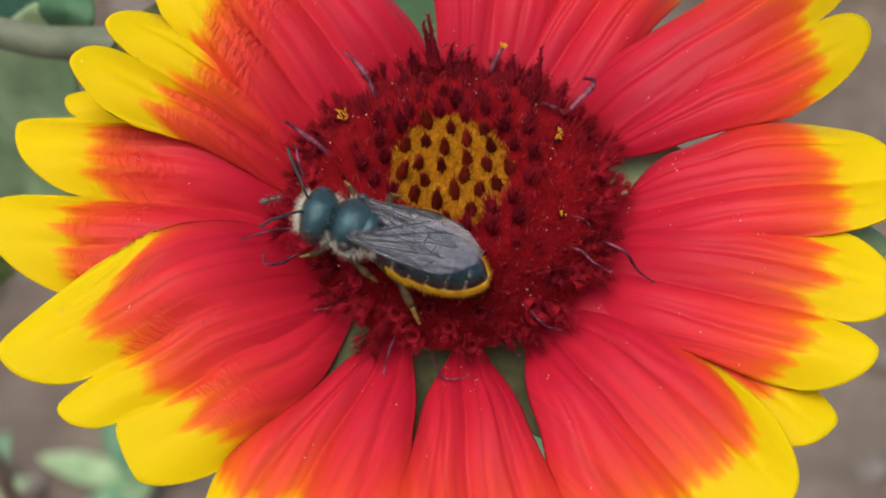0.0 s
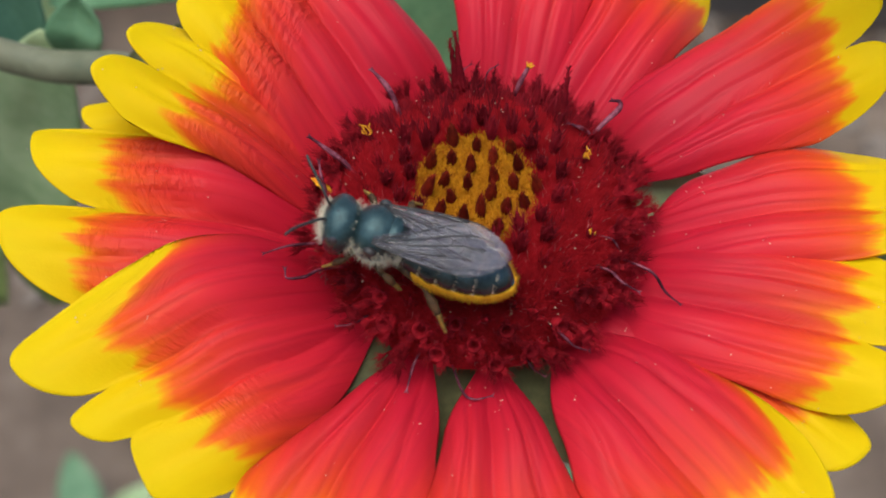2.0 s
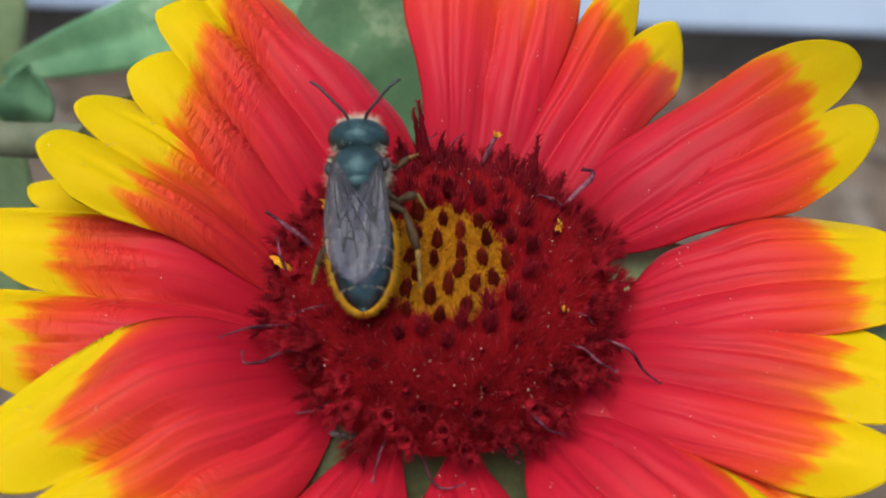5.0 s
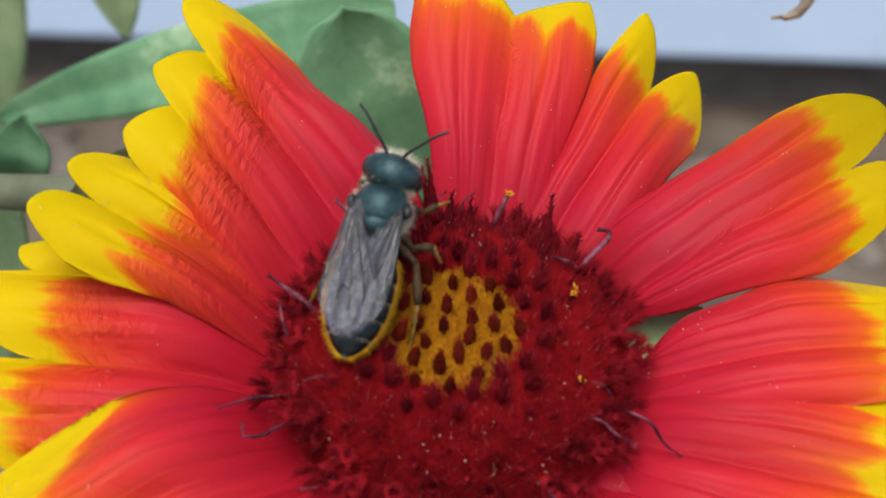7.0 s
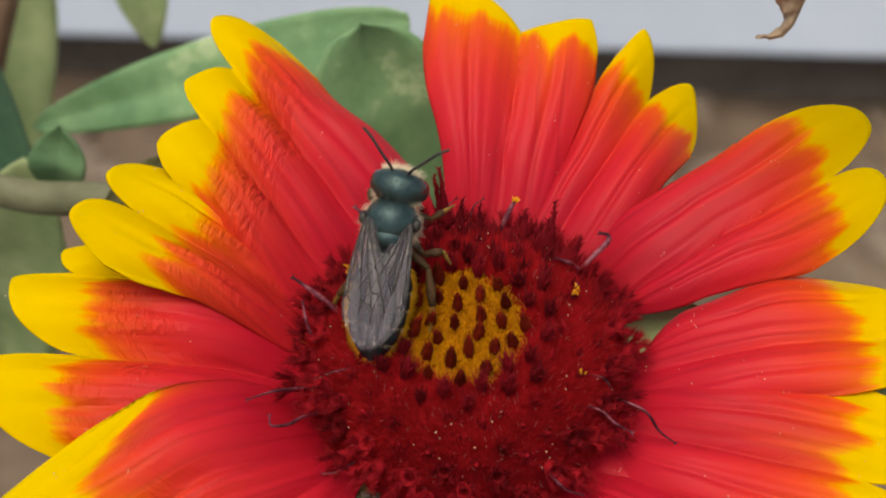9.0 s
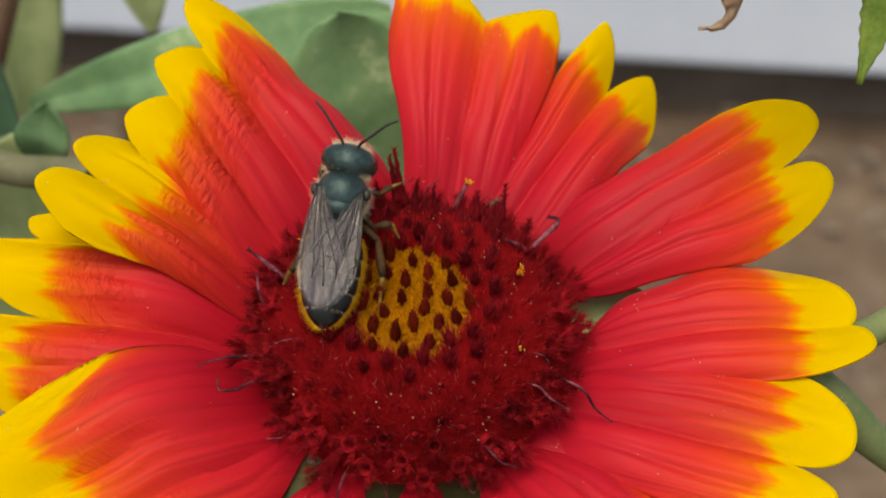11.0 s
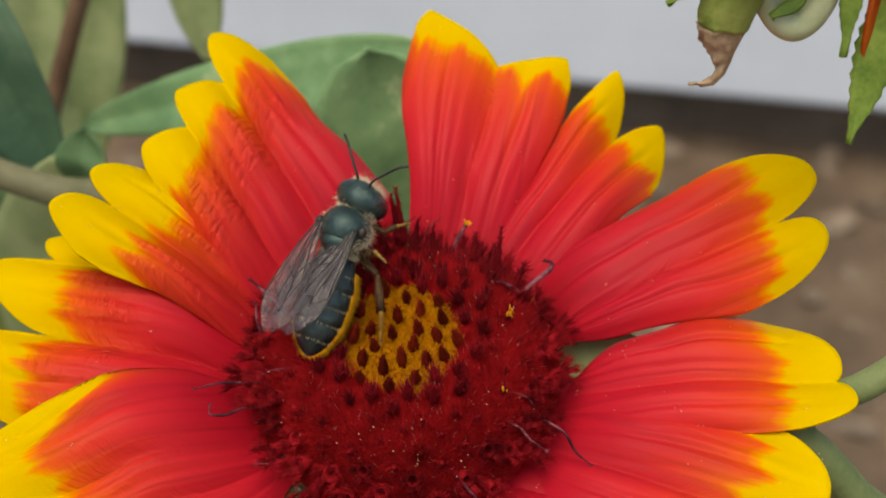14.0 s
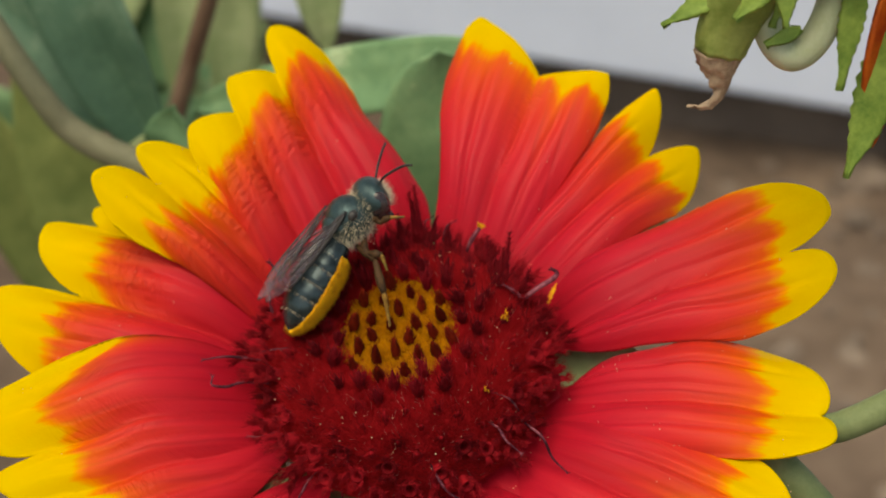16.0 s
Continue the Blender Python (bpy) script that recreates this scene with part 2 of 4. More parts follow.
EYE = surface("bee_eye", [(0.3, (0.014, 0.009, 0.010)), (0.7, (0.040, 0.026, 0.028))], 0.0002, 0.25, clear=0.4)
PALE_FUR = surface("pale_fur", [(0.3, (0.34, 0.25, 0.15)), (0.7, (0.58, 0.47, 0.33))], 0.0005, 0.8)
SCOPA = surface("orange_brush", [(0.3, (0.62, 0.26, 0.006)), (0.7, (0.86, 0.46, 0.012))], 0.0005, 0.8)
FLAKE = surface("petal_flake", [(0.3, (0.78, 0.22, 0.006)), (0.7, (0.86, 0.48, 0.01))], 0.0006, 0.6, thin=0.2)
FOOT = surface("bee_foot", [(0.3, (0.07, 0.035, 0.008)), (0.7, (0.26, 0.14, 0.02))], 0.0004, 0.6)
LEG_HAIR = surface("leg_hair", [(0.3, (0.07, 0.04, 0.012)), (0.7, (0.22, 0.13, 0.04))], 0.0004, 0.7)
CREAM_FUR = surface("cream_fur", [(0.3, (0.48, 0.40, 0.27)), (0.7, (0.68, 0.60, 0.45))], 0.0005, 0.8)
ANT = surface("ant_brown", [(0.3, (0.05, 0.030, 0.022)), (0.7, (0.14, 0.10, 0.08))], 0.0003, 0.5)
LEG = surface("bee_leg", [(0.3, (0.010, 0.006, 0.004)), (0.7, (0.075, 0.038, 0.016))], 0.0006, 0.6, spec=0.12)

MM = 0.001


# ---- mesh helpers, in millimetres ----
def part(name, bm, material, parent, label="", at=None, smooth=True):
    me = bpy.data.meshes.new(name)
    for v in bm.verts:
        v.co *= MM
    bm.to_mesh(me)
    bm.free()
    me.materials.append(material)
    if smooth:
        me.shade_smooth()
    ob = new(name, me)
    if parent:
        ob.parent = parent
    if at is not None:
        ob.matrix_local = at
    return tagged(ob, label)


def thing(name, label, category, at, group=""):
    ob = new(name)
    ob.empty_display_size = 0.005
    ob.matrix_world = at
    return tagged(ob, label, category, group)


def tube(bm, points, radii, sides=8):
    """A round tube through the points, closed at both ends."""
    points = [Vector(p) for p in points]
    if not isinstance(radii, (list, tuple)):
        radii = [radii] * len(points)
    rings, side = [], None
    for i, p in enumerate(points):
        ahead = (points[min(i + 1, len(points) - 1)] - points[max(i - 1, 0)]).normalized()
        if side is None:
            side = ahead.orthogonal().normalized()
        side = (side - ahead * side.dot(ahead)).normalized()
        other = ahead.cross(side)
        rings.append([bm.verts.new(p + (side * math.cos(a) + other * math.sin(a)) * radii[i]) for a in (2 * math.pi * k / sides for k in range(sides))])
    for a, b in zip(rings, rings[1:]):
        for k in range(sides):
            bm.faces.new((a[k], a[(k + 1) % sides], b[(k + 1) % sides], b[k]))
    bm.faces.new(rings[0][::-1])
    bm.faces.new(rings[-1])


def bend(points, steps=8):
    """A smooth curve through a few points (Catmull-Rom)."""
    p = [Vector(q) for q in points]
    p = [2 * p[0] - p[1], *p, 2 * p[-1] - p[-2]]
    out = []
    for i in range(1, len(p) - 2):
        for k in range(steps):
            t = k / steps
            out.append(0.5 * (2 * p[i] + (p[i + 1] - p[i - 1]) * t + (2 * p[i - 1] - 5 * p[i] + 4 * p[i + 1] - p[i + 2]) * t * t
                              + (3 * p[i] - p[i - 1] - 3 * p[i + 1] + p[i + 2]) * t ** 3))
    return out + [p[-2]]


def taper(n, a, b, c=None):
    c = b if c is None else c
    return [a + (b - a) * 2 * k / (n - 1) if k < (n - 1) / 2 else b + (c - b) * (2 * k / (n - 1) - 1) for k in range(n)]


def ball(bm, centre, radii, seg=24, rings=16, rough=0.0, tilt=None):
    made = bmesh.ops.create_uvsphere(bm, u_segments=seg, v_segments=rings, radius=1)
    for v in made["verts"]:
        d = 1 + rough * noise.noise(v.co * 3 + Vector(centre))
        co = Vector([v.co[i] * radii[i] for i in range(3)]) * d
        v.co = (tilt @ co if tilt else co) + Vector(centre)


def spine(bm, p, q, r):
    """A thin three-sided spike."""
    p, q = Vector(p), Vector(q)
    a = (q - p).normalized()
    s = a.orthogonal().normalized()
    o = a.cross(s)
    base = [bm.verts.new(p + (s * math.cos(k * 2.0944) + o * math.sin(k * 2.0944)) * r) for k in range(3)]
    tip = bm.verts.new(q)
    for k in range(3):
        bm.faces.new((base[k], base[(k + 1) % 3], tip))


def rnd(rng, s):
    return Vector((rng.uniform(-s, s), rng.uniform(-s, s), rng.uniform(-s, s)))


# ---- the setting ----
def setting():
    bm = bmesh.new()
    bmesh.ops.create_grid(bm, x_segments=90, y_segments=90, size=2500)
    for v in bm.verts:
        v.co.z = 9 * noise.noise(v.co / 160) + 4 * noise.noise(v.co / 50)
        if max(abs(v.co.x), abs(v.co.y)) > 2400:
            v.co.x, v.co.y = v.co.x * 200, v.co.y * 200
    tagged(part("ground", bm, SOIL, None), "bare grey-brown garden soil with litter", "ground", kind="structure")
    turn = pose(0, 0.735, 0, 0, 0, -3.7)
    bm = bmesh.new()
    bmesh.ops.create_cube(bm, size=1)
    bmesh.ops.scale(bm, vec=(6000, 24, 900), verts=bm.verts)
    bmesh.ops.translate(bm, vec=(0, 12, 495), verts=bm.verts)
    bmesh.ops.bevel(bm, geom=bm.edges[:], offset=4, segments=2, affect="EDGES")
    board = part("wall_north", bm, BOARD, None, at=turn, smooth=False)
    tagged(board, "white-painted board wall above a dark gap", "wall", kind="structure")
    # strip added behind the overhang; its dark colour stands for the shadow gap
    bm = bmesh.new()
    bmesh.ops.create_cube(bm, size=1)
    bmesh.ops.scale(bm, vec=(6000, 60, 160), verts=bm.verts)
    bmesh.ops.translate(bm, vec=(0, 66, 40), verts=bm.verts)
    tagged(part("wall_base", bm, BASEWALL, None, at=turn, smooth=False), "recessed foundation under the board wall, shade put into its dark colour", "wall", kind="structure")
    rng = random.Random(5)
    bm = bmesh.new()
    for _ in range(900):
        x, y = rng.uniform(-700, 900), rng.uniform(60, 760)
        z = 9 * noise.noise(Vector((x, y, 0)) / 160) + 4 * noise.noise(Vector((x, y, 0)) / 50)
        s = rng.uniform(3, 11)
        m = Matrix.Translation((x, y, z + s * 0.2)) @ Euler([rng.uniform(-0.5, 0.5), rng.uniform(-0.5, 0.5), rng.uniform(0, 6.3)]).to_matrix().to_4x4() @ Matrix.Diagonal((s * rng.uniform(0.8, 2), s, s * 0.4, 1))
        bmesh.ops.create_icosphere(bm, subdivisions=1, radius=1, matrix=m)
    tagged(part("litter", bm, CHIP, None, smooth=False), "scattered bark chips and small stones", "litter", kind="stuff")


setting()

# ---- the blanket flower ----
HEAD = pose(0.0008, 0.00276, 0.40116, 23, 0, 0)
BASE = pose(0.006, 0.022, 0.0)
flower = thing("blanket_flower", "red blanket flower with yellow petal tips and maroon disc", "flower", BASE)
TO_HEAD = BASE.inverted() @ HEAD


def disc_height(r):
    return 3.5 * max(0.0, 1 - (r / 9.2) ** 5.5) - 0.25 * math.exp(-((r / 3.5) ** 2))


def across(y):
    """The disc is a little flattened on its far side."""
    return y * (1 - 0.10 * smooth((y - 1.0) / 5.0))


# azimuth, slope, reach to the -side at base, middle, end, the same to the +side, edge lift -side and +side, depth of yellow,
# outline: (across, along) edge, peak, notch, peak ... edge; millimetres
PETALS = [
    (130, 0.27, (4.6, 6.5, 5.2), (4.0, 5.6, 6.6), -0.7, 1.8, 3.5, [(-5.1, 20.4), (-2.2, 26.0), (-0.9, 22.5), (2.0, 22.9), (2.8, 20.5), (5.7, 20.3), (6.6, 16.8)]),
    (156, 0.44, (2.5, 3.0, 3.6), (2.0, 3.0, 4.8), -1.6, 1.5, 4.9, [(-3.6, 17.5), (-0.4, 21.9), (0.7, 19.6), (3.1, 21.8), (4.8, 17.6)]),
    (178, 0.25, (3.5, 5.0, 6.4), (3.0, 4.5, 6.8), 0.9, -1.3, 4.6, [(-6.4, 19.0), (-5.3, 22.9), (-4.2, 22.0), (-3.2, 25.2), (0.8, 21.0), (2.3, 26.0), (6.8, 19.6)]),
    (213, 0.22, (3.8, 6.1, 5.9), (1.0, 4.3, 6.3), 3.2, -1.2, 4.4, [(-5.9, 19.5), (-4.1, 25.6), (-0.9, 21.8), (0.0, 24.4), (1.9, 22.1), (4.7, 22.7), (6.4, 18.0)]),
    (247, 0.17, (0.0, 2.5, 5.2), (0.0, 2.7, 5.4), -0.4, -0.2, 3.2, [(-5.2, 20.0), (-3.0, 23.4), (-0.8, 22.0), (1.8, 23.6), (5.4, 19.4)]),
    (274, 0.20, (0.0, 2.7, 4.5), (0.0, 2.6, 4.6), 0.2, -0.3, 3.2, [(-4.5, 19.8), (-2.4, 23.4), (-0.6, 22.0), (1.8, 23.8), (4.6, 19.8)]),
    (306, 0.17, (0.2, 3.8, 6.6), (0.6, 4.1, 5.9), 0.2, 0.2, 3.4, [(-6.6, 19.5), (-2.5, 24.2), (-0.6, 22.4), (2.6, 24.3), (5.9, 18.6)]),
    (320, 0.08, (2.0, 3.4, 4.4), (2.0, 3.0, 4.0), -0.4, -0.4, 3.6, [(-4.4, 19.0), (-2.0, 22.8), (0.0, 22.0), (2.6, 23.7), (4.0, 20.0)]),
    (340, 0.30, (1.5, 4.0, 4.8), (2.4, 3.3, 4.6), -0.4, 0.2, 3.6, [(-4.8, 19.6), (-2.0, 24.0), (-0.7, 21.2), (1.2, 24.1), (4.6, 19.8)]),
    (4, 0.33, (3.0, 4.0, 4.5), (-2.5, 2.3, 3.6), 0.1, 0.0, 3.5, [(-4.5, 19.8), (-2.6, 24.7), (-1.1, 23.8), (0.0, 24.3), (3.6, 18.9)]),
    (28.5, 0.38, (-0.5, 2.6, 4.8), (2.8, 4.0, 3.5), -0.1, 0.3, 3.3, [(-4.8, 19.4), (-2.7, 25.3), (-0.9, 22.9), (0.1, 25.9), (3.4, 19.2)]),
    (57, 0.22, (2.6, 3.4, 3.6), (2.4, 2.4, 3.2), -0.3, 0.1, 3.2, [(-3.5, 19.6), (-1.2, 24.0), (0.3, 20.9), (2.5, 24.0), (3.2, 20.2)]),
    (82, 0.22, (2.5, 3.6, 5.2), (1.6, 3.0, 5.3), 0.4, 1.6, 2.0, [(-5.2, 21.2), (-4.6, 22.9), (-0.5, 21.2), (4.7, 24.0), (5.3, 22.9)]),
]


# drop of the tip on the -side and the +side
DROOP = {3: (2.2, 0.6), 4: (2.5, 0.4), 9: (1.6, 0.8), 10: (0.8, 3.8), 11: (3.0, -0.4), 12: (4.6, 0.0)}
# petals with a yellow margin: side, strength, width
MARGINS = {4: (-1, 0.85, 0.38), 7: (1, 0.7, 0.2), 9: (1, 0.75, 0.26)}
# cross wrinkles: strength inside the yellow, strength along the main vein
WRINKLES = {1: (1.0, 0.5), 2: (0.8, 0.3), 3: (1.0, 0.4), 4: (0.35, 0.2), 11: (0.0, 0.8), 12: (0.0, 0.3), 13: (0.0, 0.7), 9: (0.15, 0.3)}
# lobes that come to a point
POINTED = {12: (1.7, 0.75), 13: (1.35, 0.9)}


def outline(cps, w, power=2.1, root=0.55):
    for (a, sa), (b, sb) in zip(cps, cps[1:]):
        if a <= w <= b:
            k = (w - a) / (b - a)
            if sb > sa:
                return sa + (sb - sa) * (1 - (1 - k) ** power) ** root
            return sb + (sa - sb) * (1 - k ** power) ** root
    return cps[-1][1]


def peak_line(cps, w):
    peaks = cps[1::2]
    if w <= peaks[0][0]:
        return peaks[0][1]
    for (a, sa), (b, sb) in zip(peaks, peaks[1:]):
        if w <= b:
            return sa + (sb - sa) * (w - a) / (b - a)
    return peaks[-1][1]


def smooth(x):
    x = min(1.0, max(0.0, x))
    return x * x * (3 - 2 * x)


def reach(law, s):
    base, middle, end = law
    return base + (middle - base) * smooth((s - 6) / 6.5) + (end - middle) * smooth((s - 11) / 8.5)


def petal(az, slope, minus, plus, low, high, deep, cps, seed):
    nu, nv, s0 = 60, 60, 6.0
    bm = bmesh.new()
    uvl = bm.loops.layers.uv.new("petal")
    crumple = bm.verts.layers.float.new("wrinkle")
    inner, vein = WRINKLES.get(seed, (0.0, 0.15))
    turn = Matrix.Rotation(radians(az), 3, "Z")
    rng = random.Random(seed)
    ph = rng.uniform(0, 6)
    bounds = [-1.0] + [w / (minus[2] if w < 0 else plus[2]) for w, _ in cps[2:-1:2]] + [1.0]
    grooves = [(a + b) / 2 + rng.uniform(-0.06, 0.06) for a, b in zip(bounds, bounds[1:])]
    rows, info = [], {}
    us = sorted(set([round(-1 + 2 * i / nu, 4) for i in range(nu + 1)] + [round(w / (minus[2] if w < 0 else plus[2]), 4) for w, _ in cps]))
    for j in range(nv + 1):
        v = j / nv
        row = []
        for u in us:
            tip = outline(cps, min(cps[-1][0], max(cps[0][0], u * (minus[2] if u < 0 else plus[2]))), *POINTED.get(seed, ()))
            s = s0 + (tip - s0) * v
            f = smooth((s - 7) / 8)
            w = u * reach(minus if u < 0 else plus, s)
            z = 0.2 + slope * (s - 9) if s > 9 else 0.2 + (s - 9) * 0.25
            z += 0.55 * math.sin(math.pi * min(1, max(0, (s - 9) / 16))) * (0.3 - slope)
            z += (high * (u + 1) / 2 + low * (1 - u) / 2) * f
            z -= 0.3 * u * u * f
            z -= (2.5 if seed in (2, 3) else 1.5 if seed < 5 else 0.6) * (1 - smooth((s - 8) / (8 if seed < 5 else 6)))
            drop = DROOP.get(seed, (0, 0))
            z -= (drop[1] * (u + 1) / 2 + drop[0] * (1 - u) / 2) * smooth((s - 15) / 9)
            fade = smooth((s - 8) / 5) * (1 - 0.6 * smooth((s - tip + 4) / 4))
            fine = fade * (1 - 0.85 * smooth((s - tip + 4.5) / 3.5))
            drift = max(-1.0, min(1.0, u + 0.05 * noise.noise(Vector((s * 0.15, seed, 3)))))
            for a, b in zip(bounds, bounds[1:]):
                if a <= drift <= b:
                    x = (2 * drift - a - b) / (b - a)
                    z += (1.1 if seed < 4 else 0.65) * min(1.2, (b - a) * 0.9 + 0.4) * fade * (0.8 - abs(x) ** 2.4)
            z -= 0.07 * fine * math.exp(-(math.sin(u * 6.5 + ph + 0.7 * noise.noise(Vector((s * 0.12, u * 2, seed)))) / 0.28) ** 2)
            for g in grooves:
                z -= 0.24 * fine * math.exp(-((drift - g) / 0.055) ** 2)
            z += 0.6 * noise.noise(Vector((s * 0.14, w * 0.25, seed * 7.3))) * f
            p = turn @ Vector((s, w + 0.12 * noise.noise(Vector((s * 0.35, u, seed))), 0))
            vert = bm.verts.new((p.x, p.y, z))
            top = 0.7 * peak_line(cps, w) + 0.3 * tip + 0.15
            margin = MARGINS.get(seed, (0, 0, 1))
            rim = smooth((u * margin[0] - 1.02 + margin[2] + 0.10 * smooth((s - 13) / 8)) / margin[2]) * smooth((s - 9.0) / 11) * margin[1] if margin[0] else 0.0
            depth = (top - s) / deep
            if depth > 1:
                depth = 1 + (top - s - deep) / 3.9
            notch = min(abs(u - b) for b in bounds[1:-1])
            vert[crumple] = inner * smooth((depth - 0.75) / 0.4) * (1 - smooth((depth - 1.7) / 1.1)) + vein * math.exp(-(notch / 0.10) ** 2) * smooth((depth - 0.8) / 0.5) * (1 - smooth((depth - 2.6) / 1.2))
            info[vert] = (w + seed * 13.0, depth * (1 - rim))
            row.append(vert)
        rows.append(row)
    for a, b in zip(rows, rows[1:]):
        for k in range(len(us) - 1):
            face = bm.faces.new((a[k], b[k], b[k + 1], a[k + 1]))
            for loop in face.loops:
                loop[uvl].uv = info[loop.vert]
    ob = part("petal", bm, PETAL, flower, at=TO_HEAD)
    sol = ob.modifiers.new("thickness", "SOLIDIFY")
    sol.thickness, sol.offset = 0.00016, -1
    gb = bmesh.new()
    for _ in range(34 if seed in (9, 10) else 16):
        v = ob.data.vertices[rng.randrange(len(ob.data.vertices))].co / MM
        for _ in range(rng.choice((1, 1, 1, 3))):
            p = v + Vector((rng.uniform(-0.3, 0.3), rng.uniform(-0.3, 0.3), 0.03))
            bmesh.ops.create_icosphere(gb, subdivisions=1, radius=rng.uniform(0.02, 0.045), matrix=Matrix.Translation(p))
    tagged(part("pollen_grain", gb, GRAIN, ob), kind="stuff")
    return ob


for seed, spec in enumerate(PETALS):
    petal(*spec, seed + 1)


def disc():
    bm = bmesh.new()
    rings = []
    for i in range(25):
        r = 8.9 * i / 24
        rings.append([bm.verts.new((r * math.cos(a), across(r * math.sin(a)), disc_height(r) - 0.15 + 0.12 * noise.noise(Vector((r * math.cos(a), r * math.sin(a), 0))))) for a in (2 * math.pi * k / 72 for k in range(72))] if i else [bm.verts.new((0, 0, disc_height(0) - 0.15))])
    rings.append([bm.verts.new((5 * math.cos(a), 5 * math.sin(a), -2.6)) for a in (2 * math.pi * k / 72 for k in range(72))])
    for k in range(72):
        bm.faces.new((rings[0][0], rings[1][k], rings[1][(k + 1) % 72]))
    for a, b in zip(rings[1:], rings[2:]):
        for k in range(72):
            bm.faces.new((a[k], b[k], b[(k + 1) % 72], a[(k + 1) % 72]))
    bm.faces.new(rings[-1])
    return part("disc", bm, DOME, flower, "domed maroon flower disc", at=TO_HEAD @ Matrix.Translation((-0.0002, 0.0002, 0)))


disc_ob = disc()


def bud_mesh(seed):
    """A closed floret: a pointed cap with five ribs and a few dark hairs at its tip."""
    rng = random.Random(seed)
    bm = bmesh.new()
    prof = [(0.22, -0.5), (0.30, 0.0), (0.34, 0.30), (0.31, 0.58), (0.20, 0.88), (0.05, 1.15)]
    rings = [[bm.verts.new((r * (1 + 0.16 * math.cos(5 * a)) * math.cos(a), r * (1 + 0.16 * math.cos(5 * a)) * math.sin(a), z)) for a in (2 * math.pi * k / 10 for k in range(10))] for r, z in prof]
    for a, b in zip(rings, rings[1:]):
        for k in range(10):
            bm.faces.new((a[k], a[(k + 1) % 10], b[(k + 1) % 10], b[k]))
    bm.faces.new(rings[-1])
    for k in range(34):
        a, h = rng.uniform(0, 6.3), rng.uniform(0.2, 1.0)
        r = 0.34 - 0.25 * h * h
        d = Vector((math.cos(a), math.sin(a), 0))
        spine(bm, d * r + Vector((0, 0, h)), d * (r + rng.uniform(0.02, 0.22)) + Vector((0, 0, h + rng.uniform(0.2, 0.5))), 0.03)
    return bm


def floret_mesh(seed):
    """A bristly floret: a slim pointed cone with five curled lobes and many bristles."""
    rng = random.Random(seed)
    bm = bmesh.new()
    prof = [(0.20, -0.6), (0.27, 0.1), (0.25, 0.6), (0.13, 1.0)]
    rings = [[bm.verts.new((r * math.cos(a), r * math.sin(a), z)) for a in (2 * math.pi * k / 10 for k in range(10))] for r, z in prof]
    for a, b in zip(rings, rings[1:]):
        for k in range(10):
            bm.faces.new((a[k], a[(k + 1) % 10], b[(k + 1) % 10], b[k]))
    tip = bm.verts.new((rng.uniform(-0.1, 0.1), rng.uniform(-0.1, 0.1), rng.uniform(1.2, 1.6)))
    for k in range(10):
        bm.faces.new((rings[-1][k], rings[-1][(k + 1) % 10], tip))
    for k in range(0, 10, 2):
        a = 2 * math.pi * (k + 0.5) / 10
        out = rng.uniform(0.35, 0.6)
        spine(bm, rings[2][k].co.copy(), (out * math.cos(a), out * math.sin(a), rng.uniform(0.8, 1.3)), 0.09)
    for k in range(40):
        a = rng.uniform(0, 6.3)
        h = rng.uniform(0.7, 1.9)
        spine(bm, (0.25 * math.cos(a), 0.25 * math.sin(a), 0), (0.62 * math.cos(a) * rng.uniform(0.4, 1.3), 0.62 * math.sin(a) * rng.uniform(0.4, 1.3), h), 0.03)
    return bm


def open_floret_mesh(seed):
    """An open floret: a tube with five hairy lobes bent back round a dark throat."""
    rng = random.Random(seed)
    bm = bmesh.new()
    prof = [(0.22, -0.6), (0.30, 0.2), (0.34, 0.7), (0.26, 0.75), (0.16, 0.35), (0.03, 0.1)]
    rings = [[bm.verts.new((r * math.cos(a), r * math.sin(a), z)) for a in (2 * math.pi * k / 10 for k in range(10))] for r, z in prof]
    for a, b in zip(rings, rings[1:]):
        for k in range(10):
            bm.faces.new((a[k], a[(k + 1) % 10], b[(k + 1) % 10], b[k]))
    for k in range(5):
        a = 2 * math.pi * (k + rng.uniform(-0.15, 0.15)) / 5
        e, t = Vector((math.cos(a), math.sin(a), 0)), Vector((-math.sin(a), math.cos(a), 0))
        up = Vector((0, 0, 1))
        q = [e * 0.28 + up * 0.62, e * 0.42 + up * rng.uniform(0.75, 1.0), e * rng.uniform(0.42, 0.62) + up * rng.uniform(0.8, 1.2)]
        w = (0.15, 0.12, 0.01)
        side = [[bm.verts.new(p + t * x * c + up * (-0.05 * abs(x))) for x in (-1, 0, 1)] for p, c in zip(q, w)]
        for f, g in zip(side, side[1:]):
            for k2 in range(2):
                bm.faces.new((f[k2], f[k2 + 1], g[k2 + 1], g[k2]))
        for _ in range(46):
            p = q[1].lerp(q[2], rng.uniform(-0.8, 1.0)) + t * rng.uniform(-0.15, 0.15)
            spine(bm, p, p + up * rng.uniform(0.1, 0.45) + e * rng.uniform(-0.1, 0.3) + rnd(rng, 0.2), 0.018)
    return bm


def mesh_of(name, bm, material):
    me = bpy.data.meshes.new(name)
    for v in bm.verts:
        v.co *= MM
    bm.to_mesh(me)
    bm.free()
    me.materials.append(material)
    me.shade_smooth()
    return me


